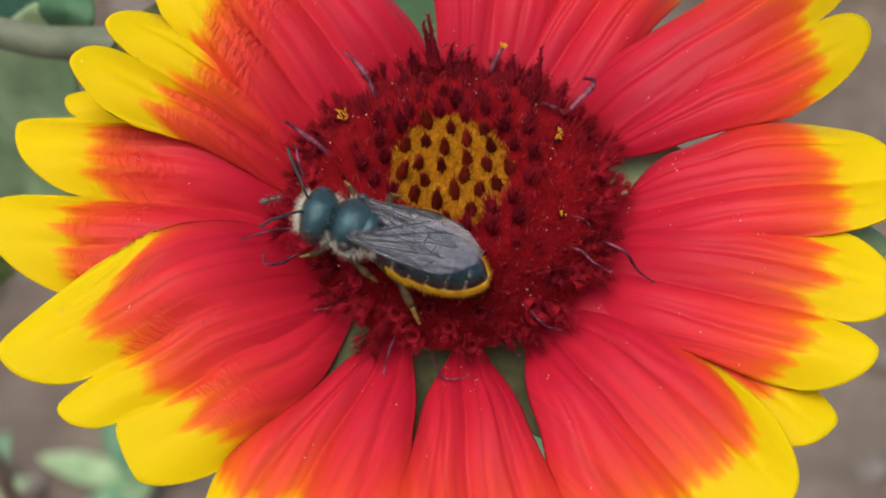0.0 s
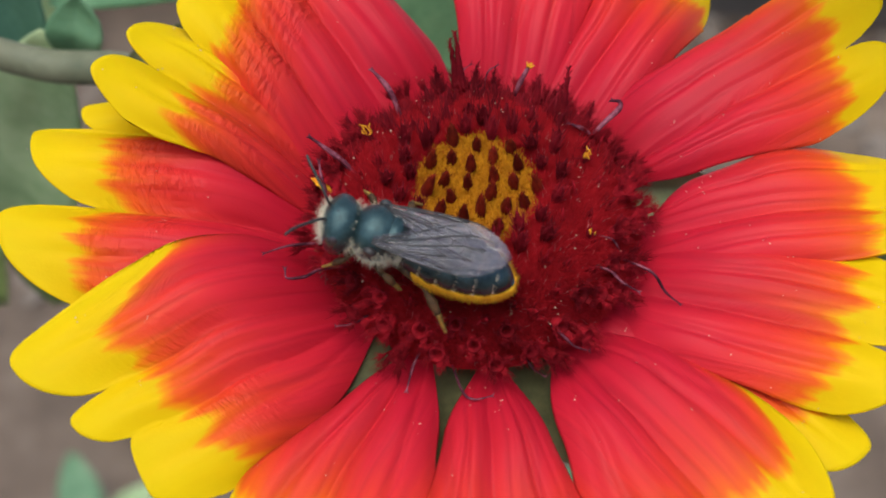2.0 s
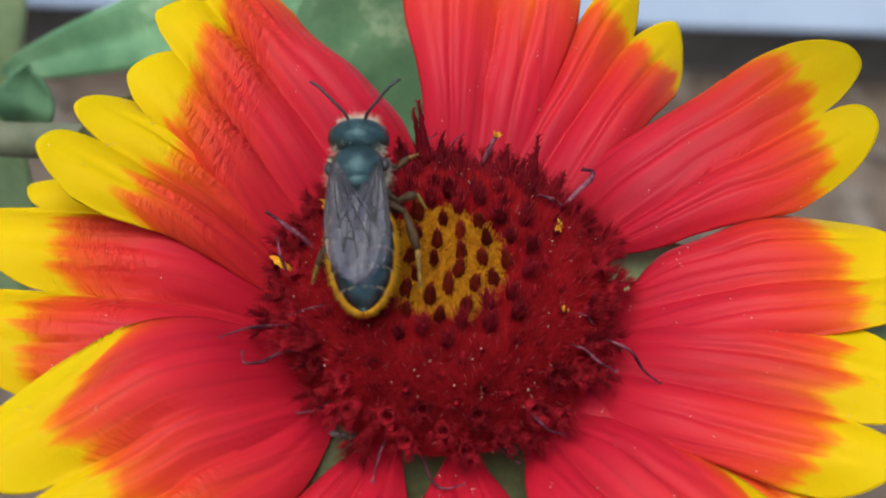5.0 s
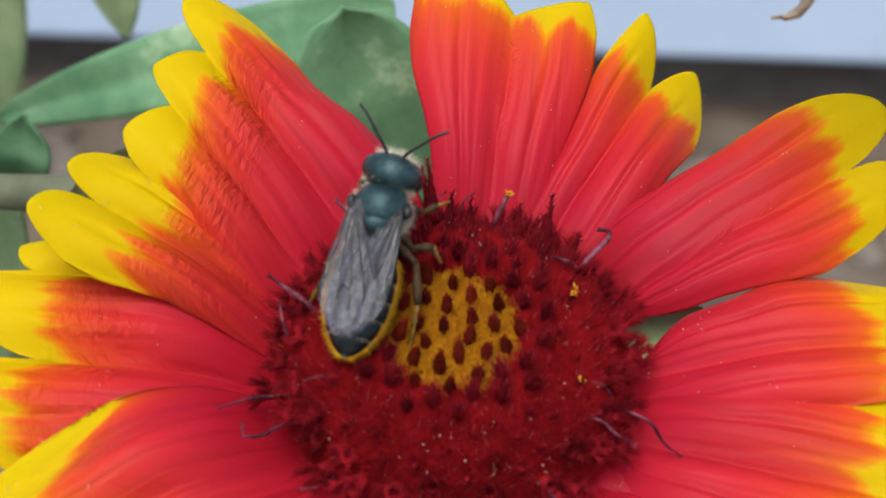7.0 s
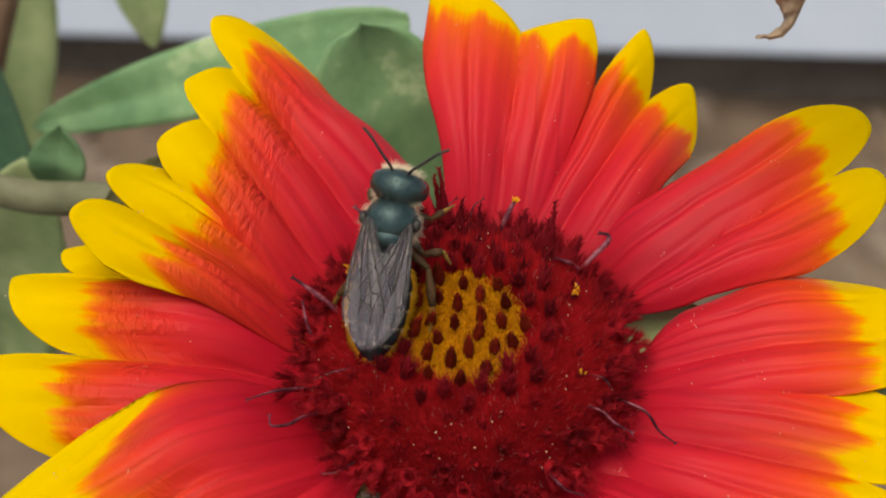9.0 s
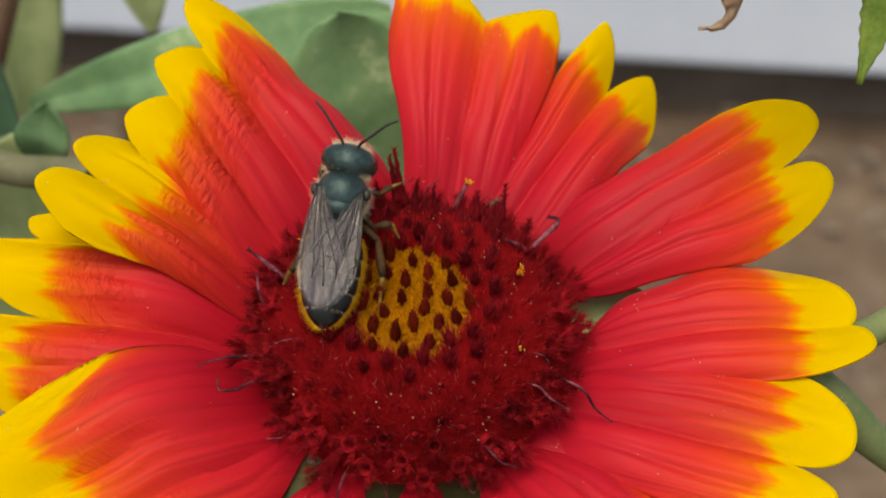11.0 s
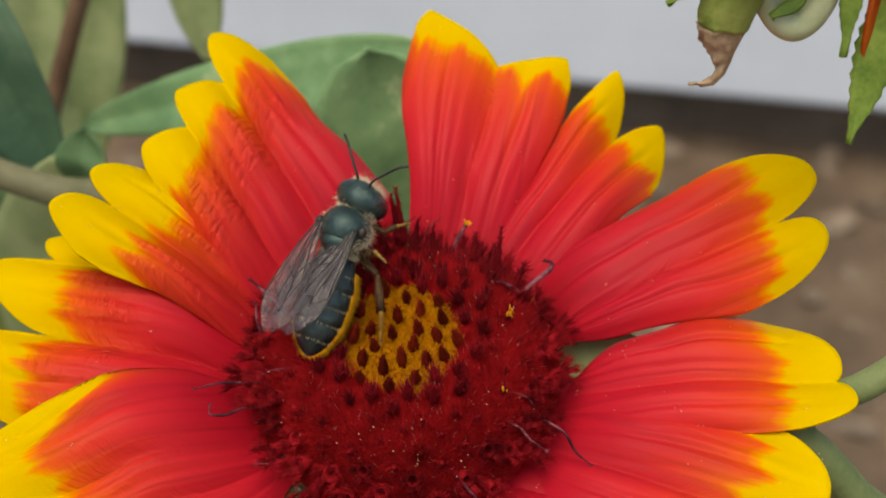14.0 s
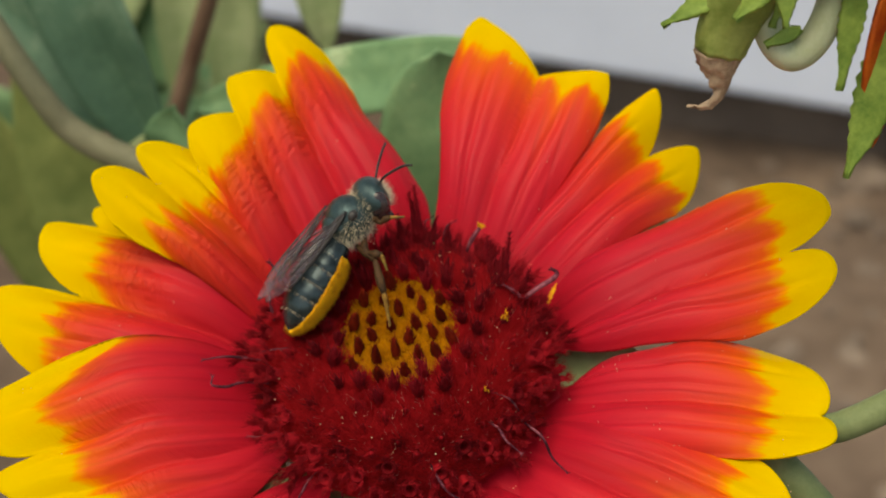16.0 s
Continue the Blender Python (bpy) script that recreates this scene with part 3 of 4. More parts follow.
def on_disc(r, a, lean=0.0, spin=0.0, sink=0.0):
    """The pose of something that stands on the disc at radius r (mm) and azimuth a (radians)."""
    slope = (disc_height(r + 0.1) - disc_height(max(0, r - 0.1))) / 0.2
    tip = math.atan(-slope) * 0.75 + lean
    m = Matrix.Translation((r * math.cos(a) * MM, across(r * math.sin(a)) * MM, (disc_height(r) - sink) * MM))
    return m @ Matrix.Rotation(a, 4, "Z") @ Matrix.Rotation(tip, 4, "Y") @ Matrix.Rotation(spin, 4, "Z")


def add_spine(store, p, q, r):
    """Appends a thin three-sided spike to a list of vertices and one of faces."""
    verts, faces = store
    a = (q - p).normalized()
    u = a.orthogonal().normalized()
    o = a.cross(u)
    k = len(verts)
    verts += [p + u * r, p + (u * -0.5 + o * 0.866) * r, p + (u * -0.5 - o * 0.866) * r, q]
    faces += [(k, k + 1, k + 3), (k + 1, k + 2, k + 3), (k + 2, k, k + 3)]


def spine_part(name, store, material, label):
    me = bpy.data.meshes.new(name)
    me.from_pydata([v * MM for v in store[0]], [], store[1])
    me.materials.append(material)
    me.shade_smooth()
    ob = new(name, me)
    ob.parent = disc_ob
    return tagged(ob, label, kind="stuff")


def florets():
    bud = [mesh_of("bud", bud_mesh(k), BUD) for k in range(4)]
    closed = [mesh_of("floret", floret_mesh(k), FLORET) for k in range(5)]
    hidden = [mesh_of("floret", floret_mesh(20 + k), OPEN) for k in range(5)]
    opened = [mesh_of("open_floret", open_floret_mesh(50 + k), OPEN) for k in range(5)]
    rng = random.Random(11)
    count = 156
    for k in range(count):
        r = 8.75 * math.sqrt((k + 0.6) / count)
        a = k * 2.399963
        x, y = r * math.cos(a), r * math.sin(a)
        far = math.hypot(x + 0.2, y - 0.5)
        kind = 0 if far < 3.5 else 2 if r > 7.0 and y < 4.5 or r > 7.9 else 1
        ob = new(("bud", "floret", "open_floret")[kind], rng.choice((bud, closed if far < 4.9 or y > 4 else hidden, opened)[kind]))
        ob.parent = disc_ob
        s = rng.uniform(0.85, 1.1) * (0.84, 0.95, 1.35)[kind]
        sink = 0.1 if kind == 0 else -0.35 if far < 4.9 else (rng.uniform(0.1, 0.6) if y > 4 else rng.uniform(0.5, 1.0)) if kind == 1 else rng.uniform(0.0, 0.6)
        ob.matrix_local = on_disc(r, a, rng.uniform(-0.2, 0.2) + (0.25 if kind == 2 else 0), rng.uniform(0, 6), sink) @ Matrix.Diagonal((s, s, s * rng.uniform(0.85, 1.2) * (1.75, 1.35, 1.0)[kind], 1))
    # chaff in the middle and velvet hairs between the florets
    chaff, velvet, pale, fringe = ([], []), ([], []), ([], []), ([], [])
    for _ in range(88000):
        r, a = 8.9 * math.sqrt(rng.random()), rng.uniform(0, 6.2832)
        m = on_disc(r, a)
        p = m.translation / MM
        up = m.to_3x3() @ Vector((0, 0, 1))
        edge = math.hypot(p.x + 0.2, p.y - 0.5) + 0.5 * noise.noise(p * 0.9) + rng.uniform(-0.25, 0.25)
        if edge < 3.35:
            if rng.random() < 0.4:
                add_spine(chaff, p, p + up * rng.uniform(0.15, 0.42) + rnd(rng, 0.2), 0.065)
            continue
        tuft = noise.noise(p * 0.8 + Vector((3, 1, 7)))
        h = (rng.uniform(0.5, 0.75) + 0.10 * tuft) * (1.0 if r < 7.2 else 0.7)
        if r > 7.2 and p.y > 2.0 and rng.random() < 0.07:
            add_spine(fringe, p, p + up * 0.3 + Vector((0, 0, rng.uniform(0.7, 1.6))) + rnd(rng, 0.4), 0.045)
            continue
        tip = p + up * h + rnd(rng, 0.28)
        add_spine(pale if rng.random() < 0.008 else velvet, p, tip, 0.02)
    spine_part("chaff", chaff, CHAFF, "orange-yellow chaff in the middle")
    spine_part("bristles", velvet, BRISTLE, "dark red velvet hairs between the florets")
    spine_part("fringe", fringe, OPEN, "long dark red bristles along the rim")
    spine_part("pale_hairs", pale, PALE_BRISTLE, "scattered pinkish hairs")


florets()

# curved purple styles round the rim: thickness, then points from root to tip (mm)
STYLES = [(0.15, (7.9, -2.9, 1.9), (9.33, -3.82, 2.2), (10.07, -4.66, 1.6), (10.94, -5.04, 0.9)),
          (0.14, (5.6, -3.3, 2.0), (6.88, -4.15, 3.0), (7.55, -4.84, 3.0), (8.42, -5.24, 2.7)),
          (0.15, (3.0, -6.0, 1.8), (4.18, -7.5, 2.4), (5.03, -8.15, 2.0), (5.78, -8.23, 1.6)),
          (0.14, (-2.3, -6.8, 0.9), (-3.2, -8.55, 1.0), (-3.48, -9.37, 0.8), (-3.68, -10.19, 0.6)),
          (0.13, (-1.5, -8.2, 0.6), (-0.78, -10.16, 0.5), (-0.17, -10.68, 0.6), (0.71, -10.62, 0.9)),
          (0.12, (-5.1, -2.3, 1.9), (-5.71, -1.89, 3.2), (-6.71, -1.94, 3.3), (-7.86, -2.2, 3.0)),
          (0.15, (-7.6, -2.0, 1.6), (-9.31, -2.62, 2.5), (-10.3, -2.83, 2.6), (-11.44, -3.15, 2.4)),
          (0.16, (-6.6, -3.5, 1.8), (-8.37, -4.3, 2.8), (-9.18, -4.87, 3.0), (-10.1, -4.96, 3.0), (-10.23, -4.54, 3.1)),
          (0.27, (-6.5, 1.4, 2.6), (-7.3, 2.05, 3.2), (-8.4, 2.9, 3.4), (-9.3, 3.55, 3.5)),
          (0.29, (6.0, 4.1, 2.7), (7.0, 5.0, 3.3), (7.85, 5.9, 3.35), (7.95, 6.35, 3.4), (7.6, 6.6, 3.2)),
          (0.09, (8.84, 0.13, 1.4), (8.12, -1.16, 1.8), (7.29, -1.7, 2.2)),
          (0.12, (7.65, -2.46, 2.2), (7.15, -2.28, 3.0), (6.27, -2.15, 3.2)),
          (0.30, (-4.4, 5.6, 2.7), (-4.95, 6.5, 3.7), (-5.5, 7.1, 4.1), (-6.0, 7.64, 4.2)), (0.22, (6.25, 4.3, 3.1), (5.8, 4.6, 3.3), (5.1, 4.9, 3.3)),
          (0.17, (-8.2, 0.4, 2.2), (-8.6, 1.2, 3.1), (-8.77, 2.02, 3.4)),
          (0.10, (2.4, -7.9, 0.8), (2.9, -9.0, 1.0), (3.5, -9.4, 0.9)), (0.10, (-5.6, -6.0, 1.2), (-6.6, -6.9, 1.6), (-7.4, -7.0, 1.5)),
          (0.10, (0.3, 7.9, 1.8), (0.5, 8.5, 3.0), (1.0, 8.8, 3.3)), (0.10, (-0.6, 8.0, 1.8), (-0.9, 8.6, 2.9), (-0.5, 8.9, 3.2))]


def styles():
    for thick, *points in STYLES:
        pts = bend(points, 6)
        bm = bmesh.new()
        tube(bm, pts, taper(len(pts), thick * 0.42, thick * 0.6, thick * 0.26), 7)
        # the tip splits into two short arms
        end, ahead = pts[-1], (pts[-1] - pts[-3]).normalized()
        off = ahead.cross(Vector((0, 0, 1))).normalized()
        for k in (1, -1):
            tube(bm, bend([end - ahead * 0.1, end + ahead * 0.13 + off * 0.05 * k, end + ahead * 0.2 + off * 0.15 * k + Vector((0, 0, 0.05))], 3), taper(7, thick * 0.28, thick * 0.24, thick * 0.1), 5)
        part("style", bm, STYLE, disc_ob)


styles()

# foot and tip (mm) of the bristly spikes of withered florets on the rim
SPIKES = [((-0.95, 7.7, 2.4), (-1.41, 9.2, 5.9)), ((-1.2, 7.8, 2.6), (-1.72, 9.0, 5.5)), ((4.75, 5.9, 2.3), (4.95, 7.4, 5.25)), ((4.5, 6.0, 2.3), (4.6, 6.9, 4.2)), ((0.86, 7.2, 2.3), (0.84, 8.1, 3.8)),
          ((5.9, 5.3, 2.2), (6.4, 6.0, 3.7)), ((3.3, 7.0, 2.3), (3.4, 7.8, 3.9)), ((-0.3, 7.8, 2.3), (-0.1, 8.6, 3.7)), ((-2.2, 7.6, 2.3), (-2.5, 8.3, 3.7)), ((-6.9, 4.3, 2.2), (-7.4, 5.0, 3.5))]


def spikes():
    rng = random.Random(3)
    for foot, tip in SPIKES:
        foot, tip = Vector(foot), Vector(tip)
        h = (tip - foot).length
        turn = (tip - foot).to_track_quat("Z", "Y").to_matrix().to_4x4()
        bm = bmesh.new()
        pts = [Vector((0.05 * math.sin(3 * k), 0.05 * math.cos(2 * k), h * k / 8)) for k in range(9)]
        tube(bm, pts, taper(9, 0.34, 0.17, 0.05), 6)
        for _ in range(int(20 * h)):
            k = rng.uniform(0.1, 1)
            b = rng.uniform(0, 6.3)
            o = Vector((math.cos(b), math.sin(b), 0))
            p = Vector((0, 0, h * k))
            spine(bm, p, p + o * rng.uniform(0.25, 0.45) * (1.3 - 0.6 * k) + Vector((0, 0, 0.25)), 0.04)
        for _ in range(26):
            b = rng.uniform(0, 6.3)
            o = Vector((math.cos(b), math.sin(b), 0))
            spine(bm, o * 0.2, o * rng.uniform(0.4, 0.8) + Vector((0, 0, rng.uniform(0.6, 1.3))), 0.045)
        part("spike", bm, FLORET, disc_ob, at=Matrix.Translation(foot * MM) @ turn)


spikes()


def anthers():
    """Tufts of short golden anthers on dark florets."""
    rng = random.Random(8)
    for az, r, n in ((146, 7.0, 9), (22, 6.05, 8), (-22, 6.2, 4)):
        base = on_disc(r, radians(az))
        bm = bmesh.new()
        for _ in range(60):
            d = rnd(rng, 1)
            spine(bm, Vector((0, 0, 0.4)) + d * 0.12, Vector((0, 0, 0.9)) + d * rng.uniform(0.2, 0.5), 0.03)
        part("floret", bm, FLORET, disc_ob, at=base)
        bm = bmesh.new()
        for _ in range(n):
            p = rnd(rng, 0.22) + Vector((0, 0, 1.0))
            tube(bm, [p, p + rnd(rng, 0.16) + Vector((0, 0, 0.16)), p + rnd(rng, 0.24) + Vector((0, 0, 0.3))], [0.03, 0.045, 0.025], 5)
        part("anther", bm, POLLEN, disc_ob, "golden pollen-bearing anthers", at=base)
    bm = bmesh.new()
    pts = bend([(2.05, 7.3, 2.5), (2.35, 7.7, 3.3), (2.78, 8.3, 3.9)], 5)
    tube(bm, pts, taper(len(pts), 0.10, 0.15, 0.12), 7)
    stem = part("style", bm, STYLE, disc_ob, "grey-purple stalk of a withered floret")
    bm = bmesh.new()
    for _ in range(14):
        p = Vector((2.8, 8.32, 3.9)) + rnd(rng, 0.1)
        tube(bm, [p, p + rnd(rng, 0.12) + Vector((0.05, 0.05, 0.1)), p + rnd(rng, 0.2) + Vector((0.1, 0.05, 0.2))], [0.03, 0.05, 0.025], 5)
    part("anther", bm, POLLEN, stem, "orange tip of a withered floret")


anthers()


def specks():
    rng = random.Random(31)
    bm = bmesh.new()
    for _ in range(80):
        r, a = rng.uniform(5, 9.2), rng.uniform(0, 6.283)
        p = on_disc(r, a).translation / MM + Vector((0, 0, rng.uniform(0.7, 1.2)))
        bmesh.ops.create_icosphere(bm, subdivisions=1, radius=rng.uniform(0.02, 0.05), matrix=Matrix.Translation(p))
    tagged(part("pollen_grain", bm, GRAIN, disc_ob), "pale pollen grains", kind="stuff")


specks()


def blade(length, width, fold=0.15, droop=0.2, wave=0.1, serrate=0.0, seed=0, nu=10, nv=26, shape=1.0, full=0.75):
    """A leaf along +x in mm, with a sunken midrib."""
    bm = bmesh.new()
    rows = []
    for j in range(nv + 1):
        v = j / nv
        hw = width / 2 * (math.sin(math.pi * min(1, v ** shape * 0.97 + 0.03)) ** full) + 0.02 * width
        row = []
        for i in range(nu + 1):
            u = -1 + 2 * i / nu
            e = 1 + (serrate * (0.5 if j % 2 else -0.5) if abs(u) == 1 else 0)
            z = fold * hw * abs(u) ** 1.3 - droop * length * v * v + wave * width * noise.noise(Vector((v * 3, u, seed)))
            z -= 0.02 * width * math.exp(-(u / 0.12) ** 2)
            row.append(bm.verts.new((length * v, u * hw * e, z)))
        rows.append(row)
    for a, b in zip(rows, rows[1:]):
        for k in range(nu):
            bm.faces.new((a[k], b[k], b[k + 1], a[k + 1]))
    return bm


def stalk(parent, points, radii, material, name="stem", label="", sides=12, steps=8):
    pts = bend(points, steps)
    n = len(pts)
    r = radii if isinstance(radii, (int, float)) else taper(n, *radii)
    bm = bmesh.new()
    tube(bm, pts, r, sides)
    return part(name, bm, material, parent, label, at=parent.matrix_world.inverted())


bpy.context.view_layer.update()
stalk(flower, [(6, 22, -5), (5, 20, 150), (3, 14, 300), (1.2, 5.2, 392), (0.9, 3.6, 398.8)], (2.0, 1.6, 1.5), STEM, label="hairy green stem")
for k, az in enumerate((18, 122, 148, 180, 205, 232, 259, 292, 318, 345)):
    m = HEAD @ Matrix.Rotation(radians(az), 4, "Z") @ Matrix.Translation((0.004, 0, -0.0026)) @ Matrix.Rotation(radians(-7), 4, "Y")
    # at 18 the paler green stands in for a lit leaf behind the gap
    ob = part("bract", blade(10.5, 4.6, 0.2, 0.02, 0.08, seed=k), PALE_LEAF if az == 18 else BRACT, flower, at=BASE.inverted() @ m)
    ob.modifiers.new("thickness", "SOLIDIFY").thickness = 0.0002


# ---- neighbouring stems and leaves ----
def leaf_between(parent, base, tip, width, material, label="", face=(0, -0.8, 0.6), name="leaf", **kw):
    """A leaf from base to tip (world millimetres) that turns its upper side to face."""
    b, t = Vector(base), Vector(tip)
    x = (t - b).normalized()
    z = Vector(face)
    z = (z - x * z.dot(x)).normalized()
    y = z.cross(x)
    m = Matrix((x, y, z)).transposed().to_4x4()
    m.translation = b * MM
    kw.setdefault("droop", 0.06)
    ob = part(name, blade((t - b).length, width, **kw), material, parent, label, at=parent.matrix_world.inverted() @ m)
    ob.modifiers.new("thickness", "SOLIDIFY").thickness = 0.00025
    return ob


plant = thing("leafy_plant", "green leafy stems growing behind the flower", "plant", pose(-0.01, 0.04, 0))
bpy.context.view_layer.update()
stalk(plant, [(-10, 40, -5), (-12, 40, 200), (-12, 36, 340), (-16, 26, 390), (-22, 26, 396.5), (-30, 28, 396.2), (-35.4, 28, 398.2), (-38.6, 28, 402.2), (-46, 30, 412)], (1.6, 1.3, 1.0), GREY_STEM, label="grey-green stem")
stalk(plant, [(-12, 44, -5), (-60, 90, 120), (-78, 92, 300), (-52, 70, 366), (-48.4, 68, 374), (-41.9, 68, 391.7), (-34, 67, 412)], (1.8, 1.2, 0.9), BROWN_STEM, label="reddish brown stem")
leaf_between(plant, (-1.5, 33, 385), (-6.0, 31, 407.4), 12.5, LEAF, "broad rounded green leaf with pale blotches", shape=1.0, full=0.42, seed=2, nv=36)
leaf_between(plant, (-3, 40, 403.6), (-36.5, 48, 390.5), 6.0, LEAF, "long green leaf", seed=3, shape=0.8, full=0.6)
leaf_between(plant, (-33, 37, 391.0), (-45, 38, 419), 7.6, DARK_LEAF, "blue-green leaf with a pale midrib", seed=4, fold=0.5)
leaf_between(plant, (-34, 39, 391.5), (-55, 40, 407), 6.5, DARK_LEAF, "blue-green leaf", seed=14, fold=0.35)
leaf_between(plant, (-31, 34, 395), (-43, 44, 364), 11.0, PALE_LEAF, "pale green leaf", seed=5)
leaf_between(plant, (-45, 77, 370), (-40.5, 74, 404), 6.4, PALE_LEAF, seed=6)
leaf_between(plant, (-52, 78, 372), (-47, 75, 404), 6.5, PALE_LEAF, "yellowing leaf", seed=7)
leaf_between(plant, (-29.4, 66, 405), (-27.8, 65, 388.5), 5.2, PALE_LEAF, "yellow-green leaf", seed=8)
leaf_between(plant, (-28.6, 30, 394.8), (-27.6, 30, 400.5), 4.0, LEAF, seed=9)
leaf_between(plant, (-52, 64, 342), (-62, 60, 386), 12.0, OLIVE_LEAF, "olive-green leaf", seed=15)
leaf_between(plant, (-58, 74, 330), (-75, 66, 376), 13.0, OLIVE_LEAF, "olive-green leaf", seed=16)
leaf_between(plant, (-47, 72, 336), (-50, 66, 368), 8.0, OLIVE_LEAF, "olive-green leaf", seed=17)
leaf_between(plant, (-24, 25, 397), (-19, 24, 402), 1.8, BRACT, seed=10)
leaf_between(plant, (5, 34, 380), (11.5, 33, 397), 5.0, BRACT, seed=12)
for k, (b, t, w) in enumerate((((-12, 38, 240), (-45, 10, 252), 14), ((-12, 40, 310), (20, 52, 330), 14),
                               ((-12, 40, 270), (25, 10, 290), 16))):
    leaf_between(plant, b, t, w, LEAF if k % 2 else PALE_LEAF, face=(0, -0.4, 0.9), seed=20 + k)

rng_leaf = random.Random(77)
for k in range(26):
    x, y, z = rng_leaf.uniform(-100, -55), rng_leaf.uniform(80, 130), rng_leaf.uniform(335, 385)
    b = Vector((x, y, z))
    t = b + Vector((rng_leaf.uniform(-12, 12), rng_leaf.uniform(-8, 8), rng_leaf.uniform(14, 30)))
    leaf_between(plant, b, t, rng_leaf.uniform(7, 13), LEAF if rng_leaf.random() < 0.55 else PALE_LEAF, seed=100 + k, nu=6, nv=14)

# low leaves on the soil beyond
rng_low = random.Random(91)
for k in range(4):
    x, y = rng_low.uniform(-205, -95), rng_low.uniform(255, 440)
    low = thing("ground_plant", "low green rosette of leaves on the soil", "plant", pose(x * MM, y * MM, 0), group="low plants on the soil")
    bpy.context.view_layer.update()
    for q in range(6):
        a = q * 1.05 + rng_low.uniform(-0.3, 0.3)
        r = rng_low.uniform(22, 42)
        leaf_between(low, (x, y, 1), (x + r * math.cos(a), y + r * math.sin(a), rng_low.uniform(8, 30)), r * rng_low.uniform(0.3, 0.5), LEAF if (k + q) % 2 else PALE_LEAF,
                     face=(0, -0.2, 1), seed=300 + 10 * k + q, nu=6, nv=14)

side = thing("seed_head_stem", "bent green stem with a spent drooping flower head", "plant", pose(0.075, 0.02, 0))
bpy.context.view_layer.update()
stalk(side, [(75, 20, -5), (72, 16, 200), (48, 6, 366), (26.8, 1.2, 396.6), (21.6, 2.2, 401.2), (24.5, 2.2, 402.8), (28.2, 2.2, 405.6), (44, 5, 420), (48, 8, 436), (38, 9.5, 443), (27, 9.5, 438), (21.5, 9, 430)], (1.4, 0.85, 0.85), STEM, label="hairy green stem")


def seed_head():
    bm = bmesh.new()
    ball(bm, (21, 9, 429), (4.0, 3.4, 2.6), 20, 12, rough=0.15)
    part("receptacle", bm, HEAD_GREEN, side, "green spent flower base", at=side.matrix_world.inverted())
    prof = [(18.0, 428.2, 2.0), (17.4, 426.4, 1.85), (16.9, 424.9, 1.66), (16.55, 423.4, 1.44), (16.45, 422.7, 1.37)]
    low = [(16.45, 422.8, 1.36), (16.5, 422.0, 1.1), (16.6, 421.2, 0.72), (16.7, 420.6, 0.40), (16.65, 420.0, 0.30), (16.35, 419.5, 0.24), (15.8, 419.3, 0.17), (15.1, 419.2, 0.08)]
    for name, rows, mat, label in (("pod", prof, HEAD_GREEN, "green ribbed pod"), ("dry_tip", low, DRY, "brown withered pod tip")):
        bm = bmesh.new()
        tube(bm, [(x, 7.0, z) for x, z, _ in rows], [r for *_, r in rows], 14)
        bmesh.ops.subdivide_edges(bm, edges=bm.edges[:], cuts=2, use_grid_fill=True)
        for v in bm.verts:
            v.co.y = 7.0 + (v.co.y - 7.0) * 0.75
            v.co += Vector((1, 1, 1)) * (0.16 if name == "dry_tip" else 0.11) * noise.noise(v.co * 2.6)
        part(name, bm, mat, side, label, at=side.matrix_world.inverted())
    bm = bmesh.new()
    pts = bend([(18.0, 8.0, 426.5), (18.8, 7.6, 423.8), (20.1, 7.5, 422.7), (21.3, 7.8, 424.0), (22.0, 8.5, 427.5)], 8)
    tube(bm, pts, taper(len(pts), 0.75, 0.85, 0.8), 14)
    part("pale_stalk", bm, PALE_STALK, side, "pale green bent stalk", at=side.matrix_world.inverted())
    for k, (b, t, w) in enumerate((((17.8, 7, 427.5), (13.6, 6.2, 424.0), 1.3), ((20.3, 6.7, 424.6), (18.8, 6.3, 423.6), 0.7),
                                   ((22.8, 7.5, 428), (22.7, 7.0, 421.5), 1.2), ((25.2, 8.5, 425), (23.9, 7.2, 416.4), 2.2), ((24.5, 8, 430), (27.5, 7, 424), 1.5), ((19.8, 7, 428.5), (19.0, 6.5, 424.6), 0.9),
                                   ((26, 9, 430), (30, 8, 426), 1.6), ((19.4, 5.6, 429), (17.3, 5.0, 425.4), 1.5), ((18.9, 5.9, 429.5), (19.7, 5.4, 425.2), 1.3))):
        leaf_between(side, b, t, w, HEAD_BRACT, name="bract", seed=40 + k, serrate=0.16, droop=-0.08, nv=22, nu=6, full=1.15, shape=0.75)
    for k, (b, t, w) in enumerate((((24.6, 8.4, 429), (24.7, 8.0, 417.6), 1.5), ((16.5, 8.5, 430), (14.8, 7.8, 426.6), 1.5), ((26.4, 8.5, 429), (26.6, 8, 419.5), 1.8))):
        leaf_between(side, b, t, w, RUST, "shrivelled red-orange petal", name="withered_petal", seed=60 + k, fold=0.9, wave=0.25, droop=0.03)


seed_head()


